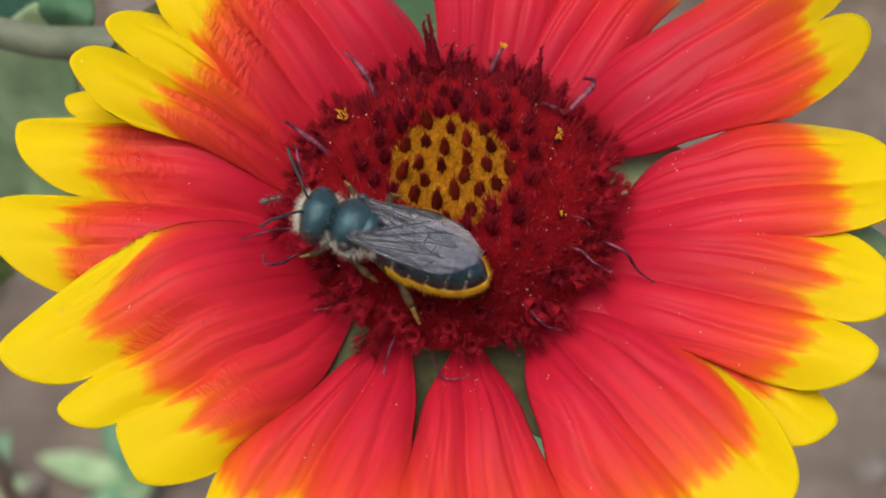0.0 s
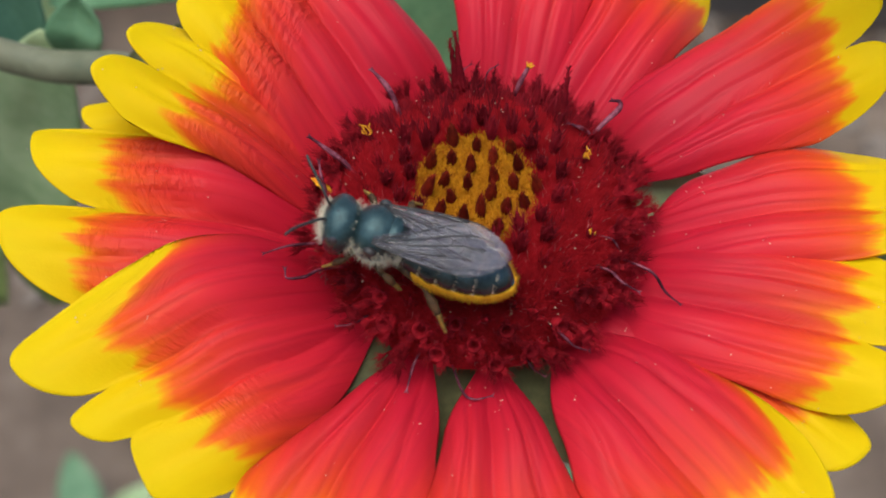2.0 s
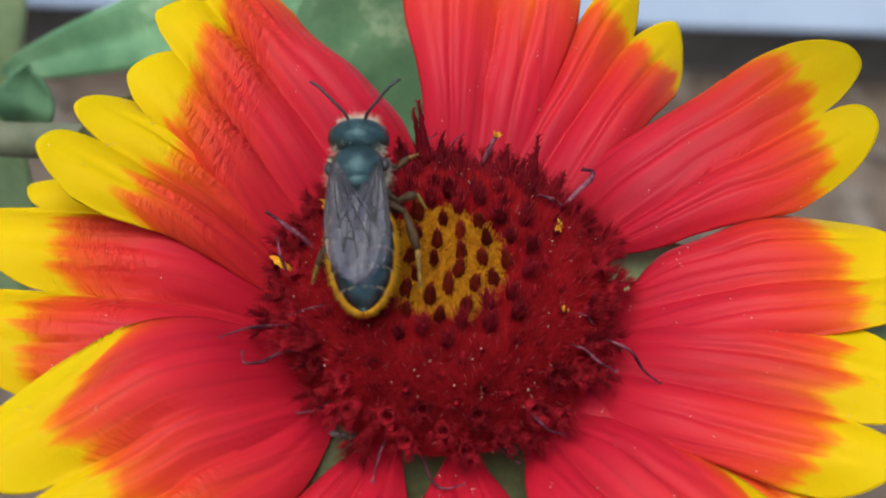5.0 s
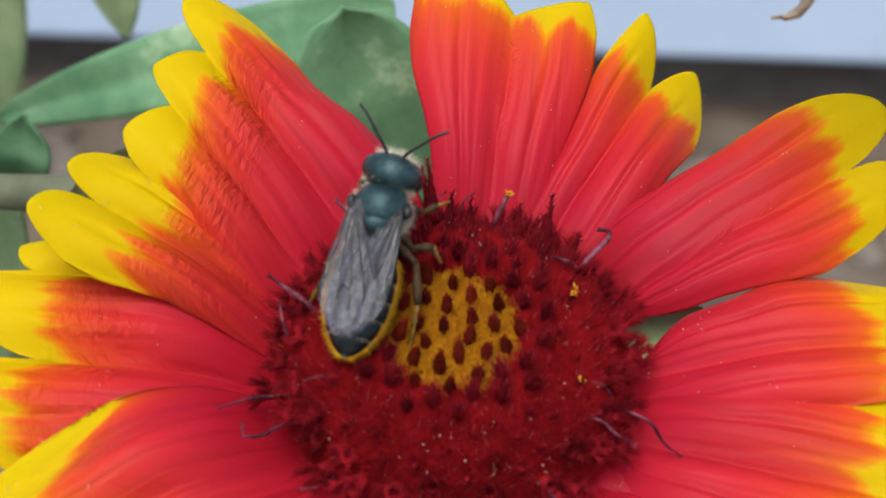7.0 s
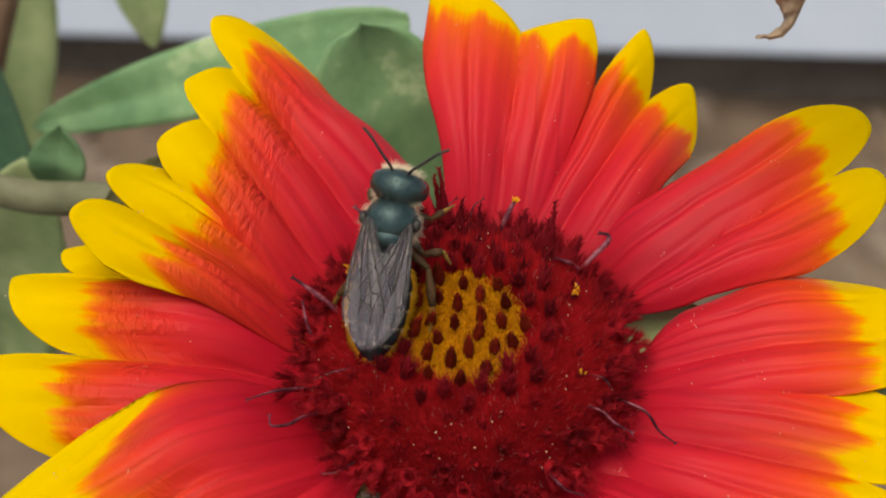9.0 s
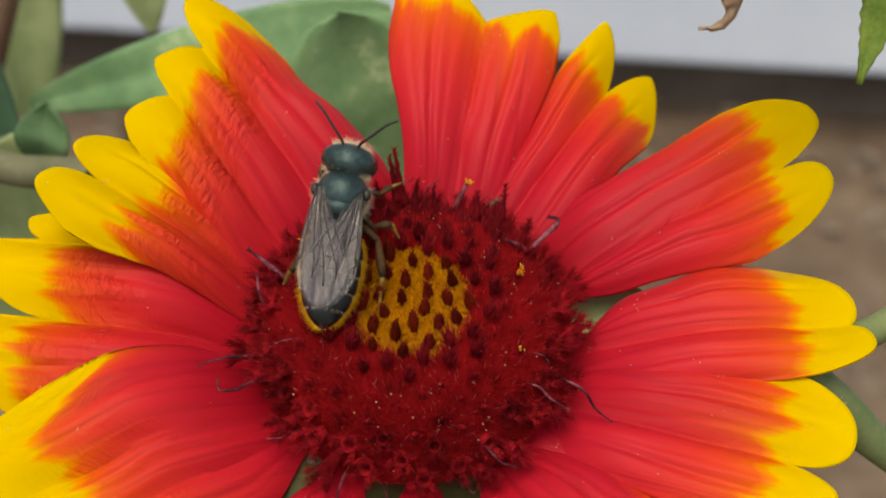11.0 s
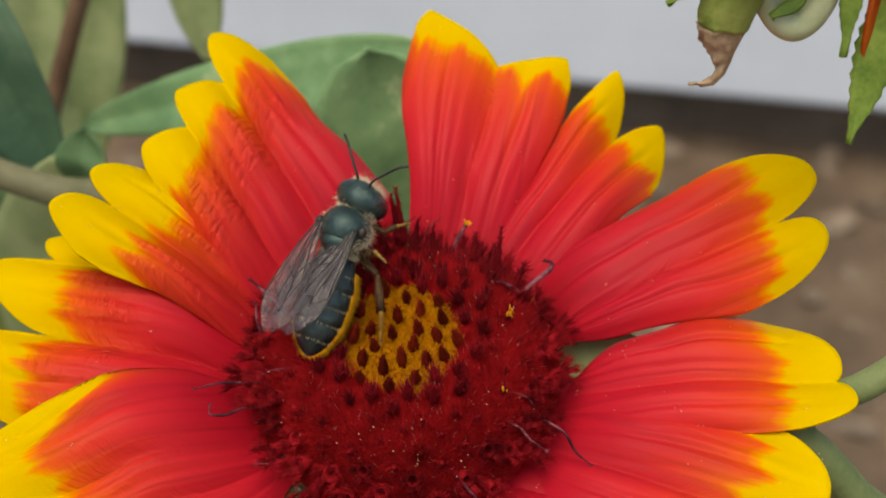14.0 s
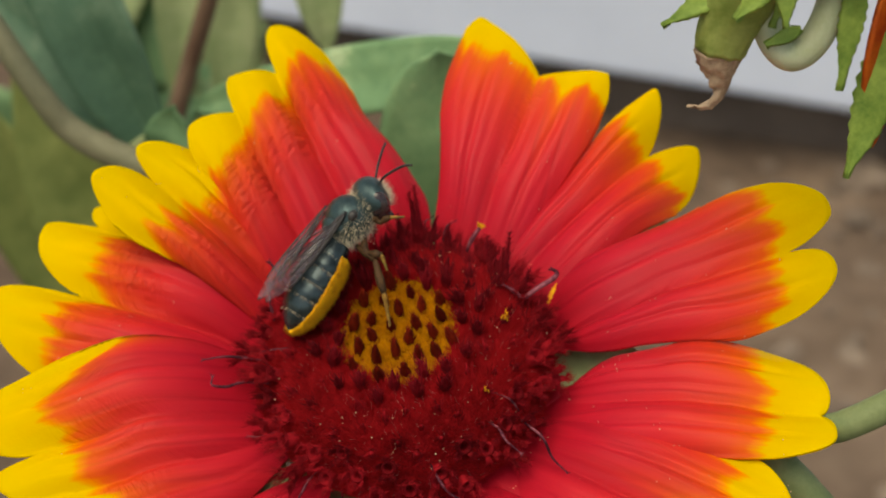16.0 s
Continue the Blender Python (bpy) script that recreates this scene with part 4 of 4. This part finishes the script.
def rows_bee():
    return [
        (0.0, (-0.00437, -0.00441, 0.40607, -22.5, -13.7, 166.2)),
        (0.5, (-0.00497, -0.00367, 0.40626, -22.6, -2.0, -167.8)),
        (1.0, (-0.00471, -0.00396, 0.40609, -23.1, -13.6, 172.6)),
        (1.5, (-0.00472, -0.00438, 0.40597, -22.9, -13.5, 170.4)),
        (2.0, (-0.00461, -0.00420, 0.40618, -22.6, -12.2, 168.1)),
        (2.5, (-0.00458, -0.00428, 0.40613, -21.1, -7.9, 157.3)),
        (3.0, (-0.00453, -0.00436, 0.40609, -22.5, -13.0, 166.4)),
        (3.5, (-0.00441, -0.00422, 0.40617, -21.8, -11.1, 161.6)),
        (3.7, (-0.00453, -0.00259, 0.40683, -20.9, -19.7, 154.4)),
        (3.9, (-0.00532, -0.00192, 0.40694, -16.5, -18.4, 136.6)),
        (4.1, (-0.00411, -0.00025, 0.40782, -8.4, -35.1, 107.5)),
        (4.3, (-0.00457, 0.00118, 0.40841, -7.8, -29.5, 102.4)),
        (4.5, (-0.00418, 0.00134, 0.40850, -8.4, -37.8, 99.7)),
        (5.0, (-0.00387, 0.00341, 0.40933, -7.2, -30.1, 92.9)),
        (5.2, (-0.00381, 0.00397, 0.40957, -5.1, -32.6, 87.8)),
        (7.3, (-0.00307, 0.00471, 0.40994, 7.5, -43.8, 68.9)),
        (7.5, (-0.00319, 0.00422, 0.40993, 8.0, -46.3, 68.1)),
        (8.0, (-0.00324, 0.00431, 0.40989, 5.6, -45.9, 73.8)),
        (8.5, (-0.00322, 0.00425, 0.40991, 5.9, -46.9, 73.2)),
        (9.0, (-0.00333, 0.00410, 0.40996, 5.5, -51.2, 74.6)),
        (11.3, (-0.00340, 0.00464, 0.40989, 3.1, -41.0, 82.5)),
        (11.5, (-0.00329, 0.00479, 0.40995, 2.8, -40.3, 83.2)),
        (12.0, (-0.00328, 0.00559, 0.41026, 1.3, -24.2, 86.8)),
        (12.5, (-0.00325, 0.00476, 0.40998, 0.2, -44.2, 77.6)),
        (13.0, (-0.00321, 0.00507, 0.41007, -2.8, -43.1, 84.8)),
        (13.5, (-0.00322, 0.00487, 0.41006, -7.6, -45.6, 83.0)),
        (14.0, (-0.00300, 0.00453, 0.41003, -5.0, -45.9, 70.2)),
        (14.2, (-0.00424, 0.00436, 0.40990, -19.0, -44.2, 81.7)),
        (14.5, (-0.00433, 0.00543, 0.41030, -20.8, -34.6, 48.7)),
        (15.0, (-0.00347, 0.00473, 0.41016, -25.8, -39.2, 63.0)),
        (15.5, (-0.00366, 0.00464, 0.41008, -27.1, -39.6, 66.3)),
        (16.0, (-0.00343, 0.00476, 0.41002, -27.0, -36.9, 65.8)),
    ]


# ---- the bee: x ahead, y left, z up, from the middle of the thorax ----
bee = thing("bee", "small blue-green bee with orange belly brush", "bee", pose(-0.004, -0.0037, 0.4063, 0, 0, 160))


def fur(bm, rng, count, centre, radii, test, length, r=0.022, back=0.3):
    done = 0
    while done < count:
        d = rnd(rng, 1)
        if not 0.05 < d.length < 1 or not test(d.normalized()):
            continue
        d.normalize()
        p = Vector([centre[i] + d[i] * radii[i] * 0.97 for i in range(3)])
        spine(bm, p, p + (d + rnd(rng, 0.45) + Vector((-back, 0, 0))) * length * rng.uniform(0.6, 1.2), r)
        done += 1


def build_bee():
    rng = random.Random(21)
    bm = bmesh.new()
    ball(bm, (0.08, 0, 0), (1.38, 1.48, 1.45), 36, 24)
    ball(bm, (-0.82, 0, 0.33), (0.70, 1.10, 0.96), 28, 18)
    ball(bm, (-1.15, 0, -0.10), (0.60, 1.0, 0.95), 24, 14)
    thorax = part("thorax", bm, SHELL, bee, "blue-green pitted thorax")
    bm = bmesh.new()
    fur(bm, rng, 1700, (0.0, 0, 0), (1.35, 1.42, 1.40), lambda d: d.z < 0.40 and (abs(d.y) > 0.45 or d.z < -0.2), 0.42, 0.012)
    fur(bm, rng, 700, (0.0, 0, 0), (1.38, 1.42, 1.40), lambda d: d.x > 0.80, 0.34, 0.012, back=0.0)
    fur(bm, rng, 350, (-1.0, 0, -0.1), (0.75, 1.1, 0.9), lambda d: d.x < -0.2 and abs(d.y) > 0.55, 0.36, 0.012)
    part("fur", bm, CREAM_FUR, thorax, "pale tan fur")
    bm = bmesh.new()
    fur(bm, rng, 500, (0.08, 0, 0), (1.38, 1.48, 1.45), lambda d: d.z > 0.3, 0.16, 0.007)
    part("short_hair", bm, LEG, thorax, "short dark hairs")
    for side in (1, -1):
        bm = bmesh.new()
        ball(bm, (0.05, 1.42 * side, 0.62), (0.36, 0.24, 0.28), 14, 10)
        part("wing_joint", bm, BLACK, thorax)

    bm = bmesh.new()
    ball(bm, (1.95, 0, 0.02), (0.98, 1.58, 1.28), 36, 22)
    ball(bm, (1.80, 0, 0.15), (0.96, 1.36, 1.18), 30, 18)
    ball(bm, (2.05, 0, -0.75), (0.5, 0.8, 0.7), 20, 12)
    head = part("head", bm, SHELL, bee, "blue-green head with pale fur")
    bm = bmesh.new()
    fur(bm, rng, 650, (1.95, 0, -0.02), (0.95, 1.5, 1.22), lambda d: d.x > 0.62 and abs(d.y) < 0.7 and -0.45 < d.z < 0.62, 0.36, 0.009, back=-0.2)
    fur(bm, rng, 500, (1.85, 0, -0.1), (0.9, 1.3, 1.2), lambda d: d.z < -0.5, 0.4, 0.011)
    fur(bm, rng, 300, (1.70, 0, -0.05), (0.85, 1.45, 1.15), lambda d: d.x < -0.3, 0.3, 0.012)
    part("fur", bm, CREAM_FUR, head, "pale tan fur")
    for side in (1, -1):
        bm = bmesh.new()
        ball(bm, (1.98, 1.14 * side, -0.10), (0.62, 0.44, 0.92), 20, 14, tilt=Matrix.Rotation(0.15 * side, 3, "Z"))
        part("eye", bm, EYE, head, "dark glossy compound eye")
        bm = bmesh.new()
        pts = bend([(2.45, 0.35 * side, 0.55), (2.80, 0.55 * side, 1.10), (3.30, 1.10 * side, 1.50), (3.95, 1.80 * side, 1.85), (4.30, 2.30 * side, 1.90)], 6)
        tube(bm, pts, taper(len(pts), 0.07, 0.085, 0.075), 7)
        part("antenna", bm, BLACK, head, "black jointed antenna")
        bm = bmesh.new()
        pts = bend([(2.25, 0.5 * side, -1.05), (2.60, 0.42 * side, -1.3), (2.80, 0.1 * side, -1.45)], 5)
        tube(bm, pts, taper(len(pts), 0.2, 0.18, 0.06), 8)
        part("mandible", bm, BLACK, head)
    bm = bmesh.new()
    for k in (-1, 0, 1):
        ball(bm, (1.95 + (0.18 if not k else 0), 0.26 * k, 1.22), (0.085, 0.085, 0.07), 10, 8)
    part("ocelli", bm, EYE, head)

    # abdomen: overlapping rings
    stations = 36

    def girth(k):
        return 1.60 * min(1.0, 0.72 + 1.1 * k) * (1 - max(0.0, (k - 0.42) / 0.58) ** 2.2) ** 0.62

    def axis(k):
        return Vector((-1.55 - 5.75 * k, 0, -0.05 - 0.25 * k - 0.25 * k * k))
    bm = bmesh.new()
    rings = []
    for i in range(stations + 1):
        k = i / stations
        ring_pos = (k * 6) % 1
        r = girth(k) * (1 + 0.045 * ring_pos - 0.03 * (ring_pos < 0.12)) if i < stations else 0.10
        c = axis(k)
        rings.append([bm.verts.new(c + Vector((0, 1.0 * r * math.cos(a), 0.78 * r * math.sin(a)))) for a in (2 * math.pi * q / 32 for q in range(32))])
    for a, b in zip(rings, rings[1:]):
        for q in range(32):
            bm.faces.new((a[q], a[(q + 1) % 32], b[(q + 1) % 32], b[q]))
    bm.faces.new(rings[0])
    bm.faces.new(rings[-1][::-1])
    abdomen = part("abdomen", bm, BAND, bee, "dark blue-green ringed abdomen")
    bm = bmesh.new()
    for seg in range(1, 6):
        for q in range(55):
            k = seg / 6 - 0.004
            a = rng.uniform(-0.15, math.pi + 0.15)
            c, r = axis(k), girth(k) * 1.02
            p = c + Vector((0, r * math.cos(a), 0.78 * r * math.sin(a)))
            o = Vector((0, math.cos(a), math.sin(a)))
            spine(bm, p, p + o * 0.03 + Vector((-0.22, 0, 0)) + rnd(rng, 0.05), 0.011)
    part("hair_band", bm, PALE_FUR, abdomen, "thin pale hair bands")
    bm = bmesh.new()
    for _ in range(8000):
        k = rng.uniform(0.10, 1.0)
        a = rng.uniform(math.pi * 1.03, math.pi * 1.97)
        c, r = axis(k), girth(k) * 0.98
        o = Vector((0, math.cos(a), math.sin(a)))
        p = c + Vector((0, r * math.cos(a), 0.78 * r * math.sin(a)))
        spine(bm, p, p + (o * rng.uniform(0.2, 0.46) + Vector((-0.30, 0, 0)) + rnd(rng, 0.16)) * (1.1 - 0.35 * k), 0.026)
    part("pollen_brush", bm, SCOPA, abdomen, "bright orange brush of hairs under the abdomen")

    # wings: membrane outline by a width law along the span, veins on top
    def wing(side, span, chord, name):
        def on(v, i, lift=0.0):
            lead = chord * (0.10 * math.sin(math.pi * v) - 0.42 * max(0.0, (v - 0.66) / 0.34) ** 2.2)
            c = chord * (0.14 + 0.86 * math.sin(math.pi * min(1, 0.06 + 0.62 * v)) ** 1.7) * max(0.0, 1 - max(0, (v - 0.62) / 0.38) ** 2.2) ** 0.6 + 0.02
            pleat = 0.055 * math.sin(i * 13 + 2.2 * v) * smooth(v * 4) + 0.05 * math.sin(9 * v + 4 * i) * i
            return Vector((-span * v, side * (lead - c * i), pleat + lift))
        bm = bmesh.new()
        nu, nv = 28, 34
        rows = [[bm.verts.new(on(j / nv, i / nu)) for i in range(nu + 1)] for j in range(nv + 1)]
        for a, b in zip(rows, rows[1:]):
            for q in range(nu):
                bm.faces.new((a[q], b[q], b[q + 1], a[q + 1]))
        ob = part(name, bm, WING, bee, "smoky translucent veined wing")
        vb = bmesh.new()
        lines = (((0, 0), (0.3, 0.0), (0.6, 0.0), (0.80, 0.0)), ((0, 0.06), (0.3, 0.09), (0.55, 0.07), (0.62, 0.02)), ((0, 0.25), (0.25, 0.26), (0.5, 0.30), (0.70, 0.34)), ((0, 0.45), (0.3, 0.46), (0.6, 0.54), (0.80, 0.58)),
                 ((0.05, 0.6), (0.3, 0.66), (0.6, 0.76), (0.74, 0.82)), ((0.05, 0.8), (0.3, 0.90), (0.55, 0.97)), ((0.36, 0.10), (0.42, 0.28)), ((0.47, 0.29), (0.50, 0.50)), ((0.60, 0.02), (0.66, 0.20), (0.69, 0.34)),
                 ((0.62, 0.32), (0.66, 0.55)), ((0.33, 0.46), (0.37, 0.68)), ((0.55, 0.53), (0.58, 0.75)))
        for line in lines if name == "forewing" else lines[:1] + lines[2:4]:
            pts = []
            for (v0, i0), (v1, i1) in zip(line, line[1:]):
                pts += [on(v0 + (v1 - v0) * q / 5, i0 + (i1 - i0) * q / 5, 0.012) for q in range(5)]
            pts.append(on(*line[-1], 0.012))
            tube(vb, pts, 0.038 if line[0][0] < 0.1 else 0.028, 5)
        part("vein_net", vb, BLACK, ob)
        return ob
    wings = {}
    for side, word in ((1, "l"), (-1, "r")):
        wings[word] = wing(side, 6.8, 2.8, "forewing")
        wings["h" + word] = wing(side, 4.6, 1.8, "hindwing")
    # legs: hip, knee, ankle, toe; the left ones tucked in, the right ones reaching out
    legs = {}
    for key, hip, knee, ankle, toe, r in (("front_left", (0.9, 0.7, -0.9), (1.2, 1.5, -0.9), (1.7, 1.6, -1.5), (2.2, 1.7, -2.0), 0.17),
                                          ("middle_left", (0.0, 0.8, -1.0), (-0.8, 1.6, -0.9), (-1.5, 1.7, -1.4), (-1.9, 1.6, -2.0), 0.20),
                                          ("hind_left", (-1.0, 0.6, -1.1), (-3.0, 1.5, -1.0), (-4.1, 2.4, -1.7), (-4.7, 2.8, -2.5), 0.23),
                                          ("front_right", (0.8, -0.7, -0.9), (0.6, -1.9, -0.9), (1.1, -2.5, -0.9), (1.5, -2.9, -1.4), 0.17),
                                          ("middle_right", (-0.4, -0.8, -1.0), (-1.3, -1.8, -0.9), (-1.0, -2.8, -0.9), (-1.5, -3.2, -1.5), 0.20),
                                          ("hind_right", (-1.1, -0.8, -1.0), (-2.0, -2.2, -0.8), (-3.9, -2.7, -1.2), (-5.5, -2.7, -2.0), 0.23)):
        bm = bmesh.new()
        hip, knee, ankle, toe = Vector(hip), Vector(knee), Vector(ankle), Vector(toe)
        pts = bend([hip, hip.lerp(knee, 0.5) + Vector((0, 0, 0.1)), knee], 5)
        tube(bm, pts, taper(len(pts), r * 0.7, r * 1.1, r * 0.75), 9)
        leg = part("leg", bm, LEG, bee, "dark leg dusted with pollen")
        bm = bmesh.new()
        pts = bend([knee, knee.lerp(ankle, 0.6) + Vector((0, 0, 0.05)), ankle], 5)
        tube(bm, pts, taper(len(pts), r * 0.6, r * 1.2, r * 0.8), 9)
        part("tibia", bm, LEG, leg)
        bm = bmesh.new()
        pts = bend([ankle, ankle.lerp(toe, 0.5), toe, toe + (toe - ankle) * 0.15 + Vector((0, 0, 0.1))], 5)
        tube(bm, pts, [r * (0.62 - 0.4 * k / len(pts)) * (1.15 if k % 3 else 0.85) for k in range(len(pts))], 7)
        part("foot", bm, FOOT, leg, "yellowish foot")
        bm = bmesh.new()
        for _ in range(90):
            k = rng.uniform(-0.6, 1.5)
            p = knee.lerp(hip, -k) if k < 0 else knee.lerp(ankle, k) if k < 1 else ankle.lerp(toe, k - 1)
            d = rnd(rng, 1).normalized()
            spine(bm, p + d * r * 0.7, p + d * r * 1.7 + Vector((-0.08, 0, -0.1)), 0.010)
        part("leg_hair", bm, LEG_HAIR, leg, "short golden leg hairs")
        legs[key] = (leg, hip * MM)
    return wings, head, legs


WINGS, HEAD_OB, LEGS = build_bee()

# seconds, outward turn of the left and of the right wings (degrees)
WING_ROWS = [(0.0, 0, 0), (13.6, 0, 0), (14.0, 14, -6), (14.2, 13, -6), (14.5, 6, -4), (16.0, 5, -3)]

# head turn: seconds, to the left, up (degrees)
HEAD_ROWS = [(0.0, 4, 0), (3.6, 6, 0), (4.2, 0, 0), (7.3, -6, 0), (13.6, -8, 0), (14.5, -16, -36), (15.0, -14, -32), (15.5, -14, -30), (16.0, -14, -30)]


def wing_pose(side, out, hind):
    x, y, z = (0.05, 1.22 * side, 1.06 + 0.09 * side) if not hind else (-0.35, 1.12 * side, 0.92 + 0.05 * side)
    return pose(x * MM, y * MM, z * MM, -9 * side, 3.5, -side * (out + 1.5) - (side * 3 if hind else 0))


# ---- a torn flake on the rim and two ants ----
def flake(label, high, low, keys, seed, width=0.42):
    ob = thing("petal_flake", label, "petal flake", HEAD)
    bm = blade(1.5, width, 0.4, 0.1, 0.5, seed=seed, nu=6, nv=10, full=0.7, serrate=0.4)
    chip = part("flake", bm, FLAKE, ob)
    chip.modifiers.new("thickness", "SOLIDIFY").thickness = 0.00004
    return ob, [(t, HEAD @ pose(*(high if up else low))) for t, up in keys]


FLAKE_ROWS = [flake("torn yellow-orange petal flake on the disc rim", (-0.0082, 0.0009, 0.0022, 10, -28, 150), (-0.0079, 0.0007, 0.0006, 10, -10, 150),
                    [(0.0, 0), (1.5, 0), (1.9, 1), (5.2, 1), (6.6, 0), (16.0, 0)], 5),
              flake("narrow yellow petal flake beside the disc", (0.0074, 0.0053, 0.0017, 0, -8, 82), (0.0066, 0.0047, 0.0004, 0, 8, 82), [(0.0, 0), (14.6, 0), (14.9, 1), (16.0, 1)], 9, 0.22)]


def build_ant():
    ant = thing("ant", "tiny grey-brown ant walking over the petals", "ant", HEAD @ pose(-0.012, 0, 0.002))
    bm = bmesh.new()
    ball(bm, (0.0, 0, 0.22), (0.24, 0.11, 0.12), 12, 8)
    part("thorax", bm, ANT, ant)
    bm = bmesh.new()
    ball(bm, (0.38, 0, 0.24), (0.17, 0.15, 0.12), 12, 8)
    part("head", bm, ANT, ant)
    bm = bmesh.new()
    ball(bm, (-0.52, 0, 0.24), (0.30, 0.19, 0.19), 12, 8)
    ball(bm, (-0.24, 0, 0.2), (0.08, 0.06, 0.08), 8, 6)
    part("abdomen", bm, ANT, ant)
    for side in (1, -1):
        for x, fx in ((0.14, 0.45), (0.0, 0.0), (-0.12, -0.45)):
            bm = bmesh.new()
            tube(bm, [(x, 0.07 * side, 0.2), ((x + fx) / 2, 0.3 * side, 0.36), (fx, 0.52 * side, 0.0)], 0.025, 5)
            part("leg", bm, ANT, ant)
        bm = bmesh.new()
        tube(bm, [(0.5, 0.05 * side, 0.28), (0.66, 0.18 * side, 0.36), (0.86, 0.2 * side, 0.26)], 0.02, 5)
        part("antenna", bm, ANT, ant)
    return ant


PETAL_POINTS = [v.co.copy() for ob in bpy.data.objects if ob.name.split(".")[0] == "petal" for v in ob.data.vertices]


def ant_rows(steps):
    """Rows from (seconds, radius mm, azimuth degrees): the ant stands on the petal or on the disc there and heads where it goes."""
    spots = []
    for t, r, az, *low in steps:
        x, y = r * math.cos(radians(az)) * MM, r * math.sin(radians(az)) * MM
        z = disc_height(r) * MM
        if r > 9.0:
            near = min(PETAL_POINTS, key=lambda p: (p.x - x) ** 2 + (p.y - y) ** 2)
            z = max(near.z, z)
        spots.append((t, Vector((x, y, low[0] * MM if low else z))))
    rows, turn = [], None
    for k, (t, p) in enumerate(spots):
        d = spots[min(k + 1, len(spots) - 1)][1] - spots[max(k - 1, 0)][1]
        if d.length > 1e-5:
            aim = math.degrees(math.atan2(d.y, d.x))
            turn = aim if turn is None else turn + max(-80, min(80, (aim - turn + 180) % 360 - 180))
        rows.append((t, HEAD @ Matrix.Translation(p) @ pose(0, 0, 0, 0, 0, turn or 0)))
    return rows


ANTS = [(build_ant(), ant_rows([(0.0, 10.6, 176.5), (0.1, 9.7, 174.6), (0.2, 9.1, 169.2), (0.6, 10.4, 170), (0.8, 10.97, 170.5), (1.0, 9.6, 189), (1.1, 8.9, 194, -1.0), (2.3, 8.9, 196, -1.0),
                                (2.4, 10.2, 194), (2.5, 12.3, 192.6), (2.8, 10.8, 195.4), (3.0, 10.3, 212.4), (3.15, 9.8, 226), (3.3, 9.0, 231, -0.9), (16.0, 8.8, 236, -1.0)])),
        (build_ant(), ant_rows([(0.0, 8.8, 69, -1.0), (10.7, 9.2, 69, -0.6), (10.9, 9.8, 68), (11.3, 11.8, 62.5), (11.6, 13.8, 63.2), (12.0, 16.1, 57), (12.3, 17.1, 54.8), (12.5, 16.1, 53), (12.8, 16.0, 53.2), (13.0, 13.2, 49.1),
                                (13.2, 11.8, 52.7), (13.4, 10.9, 52.2), (13.6, 9.8, 45), (13.8, 9.0, 42, -0.8), (16.0, 8.8, 42, -1.0)]))]

# leg turns about the hip: seconds, then degrees about x, y and z
LEG_ROWS = {
    "hind_right": [(0.0, 0, 0, 0), (13.7, 0, 0, 0), (14.0, 4, 0, 8), (14.5, 22, -26, 22), (15.0, 20, -20, 18), (16.0, 20, -22, 18)],
    "middle_right": [(0.0, 0, 0, 0), (13.7, 0, 0, 0), (14.0, -40, 0, 10), (14.3, -10, 0, 0), (14.5, 25, -10, -20), (14.9, 20, 0, -10), (15.1, -36, 6, 12), (15.6, -46, 6, 12), (15.9, 15, 0, 0), (16.0, 20, 0, 0)],
    "middle_left": [(0.0, 0, 0, 0), (0.7, 0, 0, 0), (3.3, 0, 0, 0), (3.5, -14, 0, 0), (3.7, 0, 0, 0), (16.0, 0, 0, 0)],
    "front_left": [(0.0, 0, 0, 0), (14.8, 0, 0, 0), (15.1, 50, 0, -20), (15.6, 55, 0, -20), (16.0, 0, 0, 0)],
}


def motions():
    for key, rows in LEG_ROWS.items():
        ob, hip = LEGS[key]
        walk(ob, [(t, Matrix.Translation(hip) @ pose(0, 0, 0, rx, ry, rz) @ Matrix.Translation(-hip)) for t, rx, ry, rz in rows])
    for ob, rows in ANTS + FLAKE_ROWS:
        walk(ob, rows)
    walk(bee, [(t, pose(*p)) for t, p in rows_bee()])
    neck = Matrix.Translation((0.0011, 0, 0))
    walk(HEAD_OB, [(t, neck @ pose(0, 0, 0, 0, -up, left) @ neck.inverted()) for t, left, up in HEAD_ROWS])
    for word, ob in WINGS.items():
        side, hind = (1 if word[-1] == "l" else -1), word[0] == "h"
        walk(ob, [(t, wing_pose(side, left if side > 0 else right, hind)) for t, left, right in WING_ROWS])


motions()
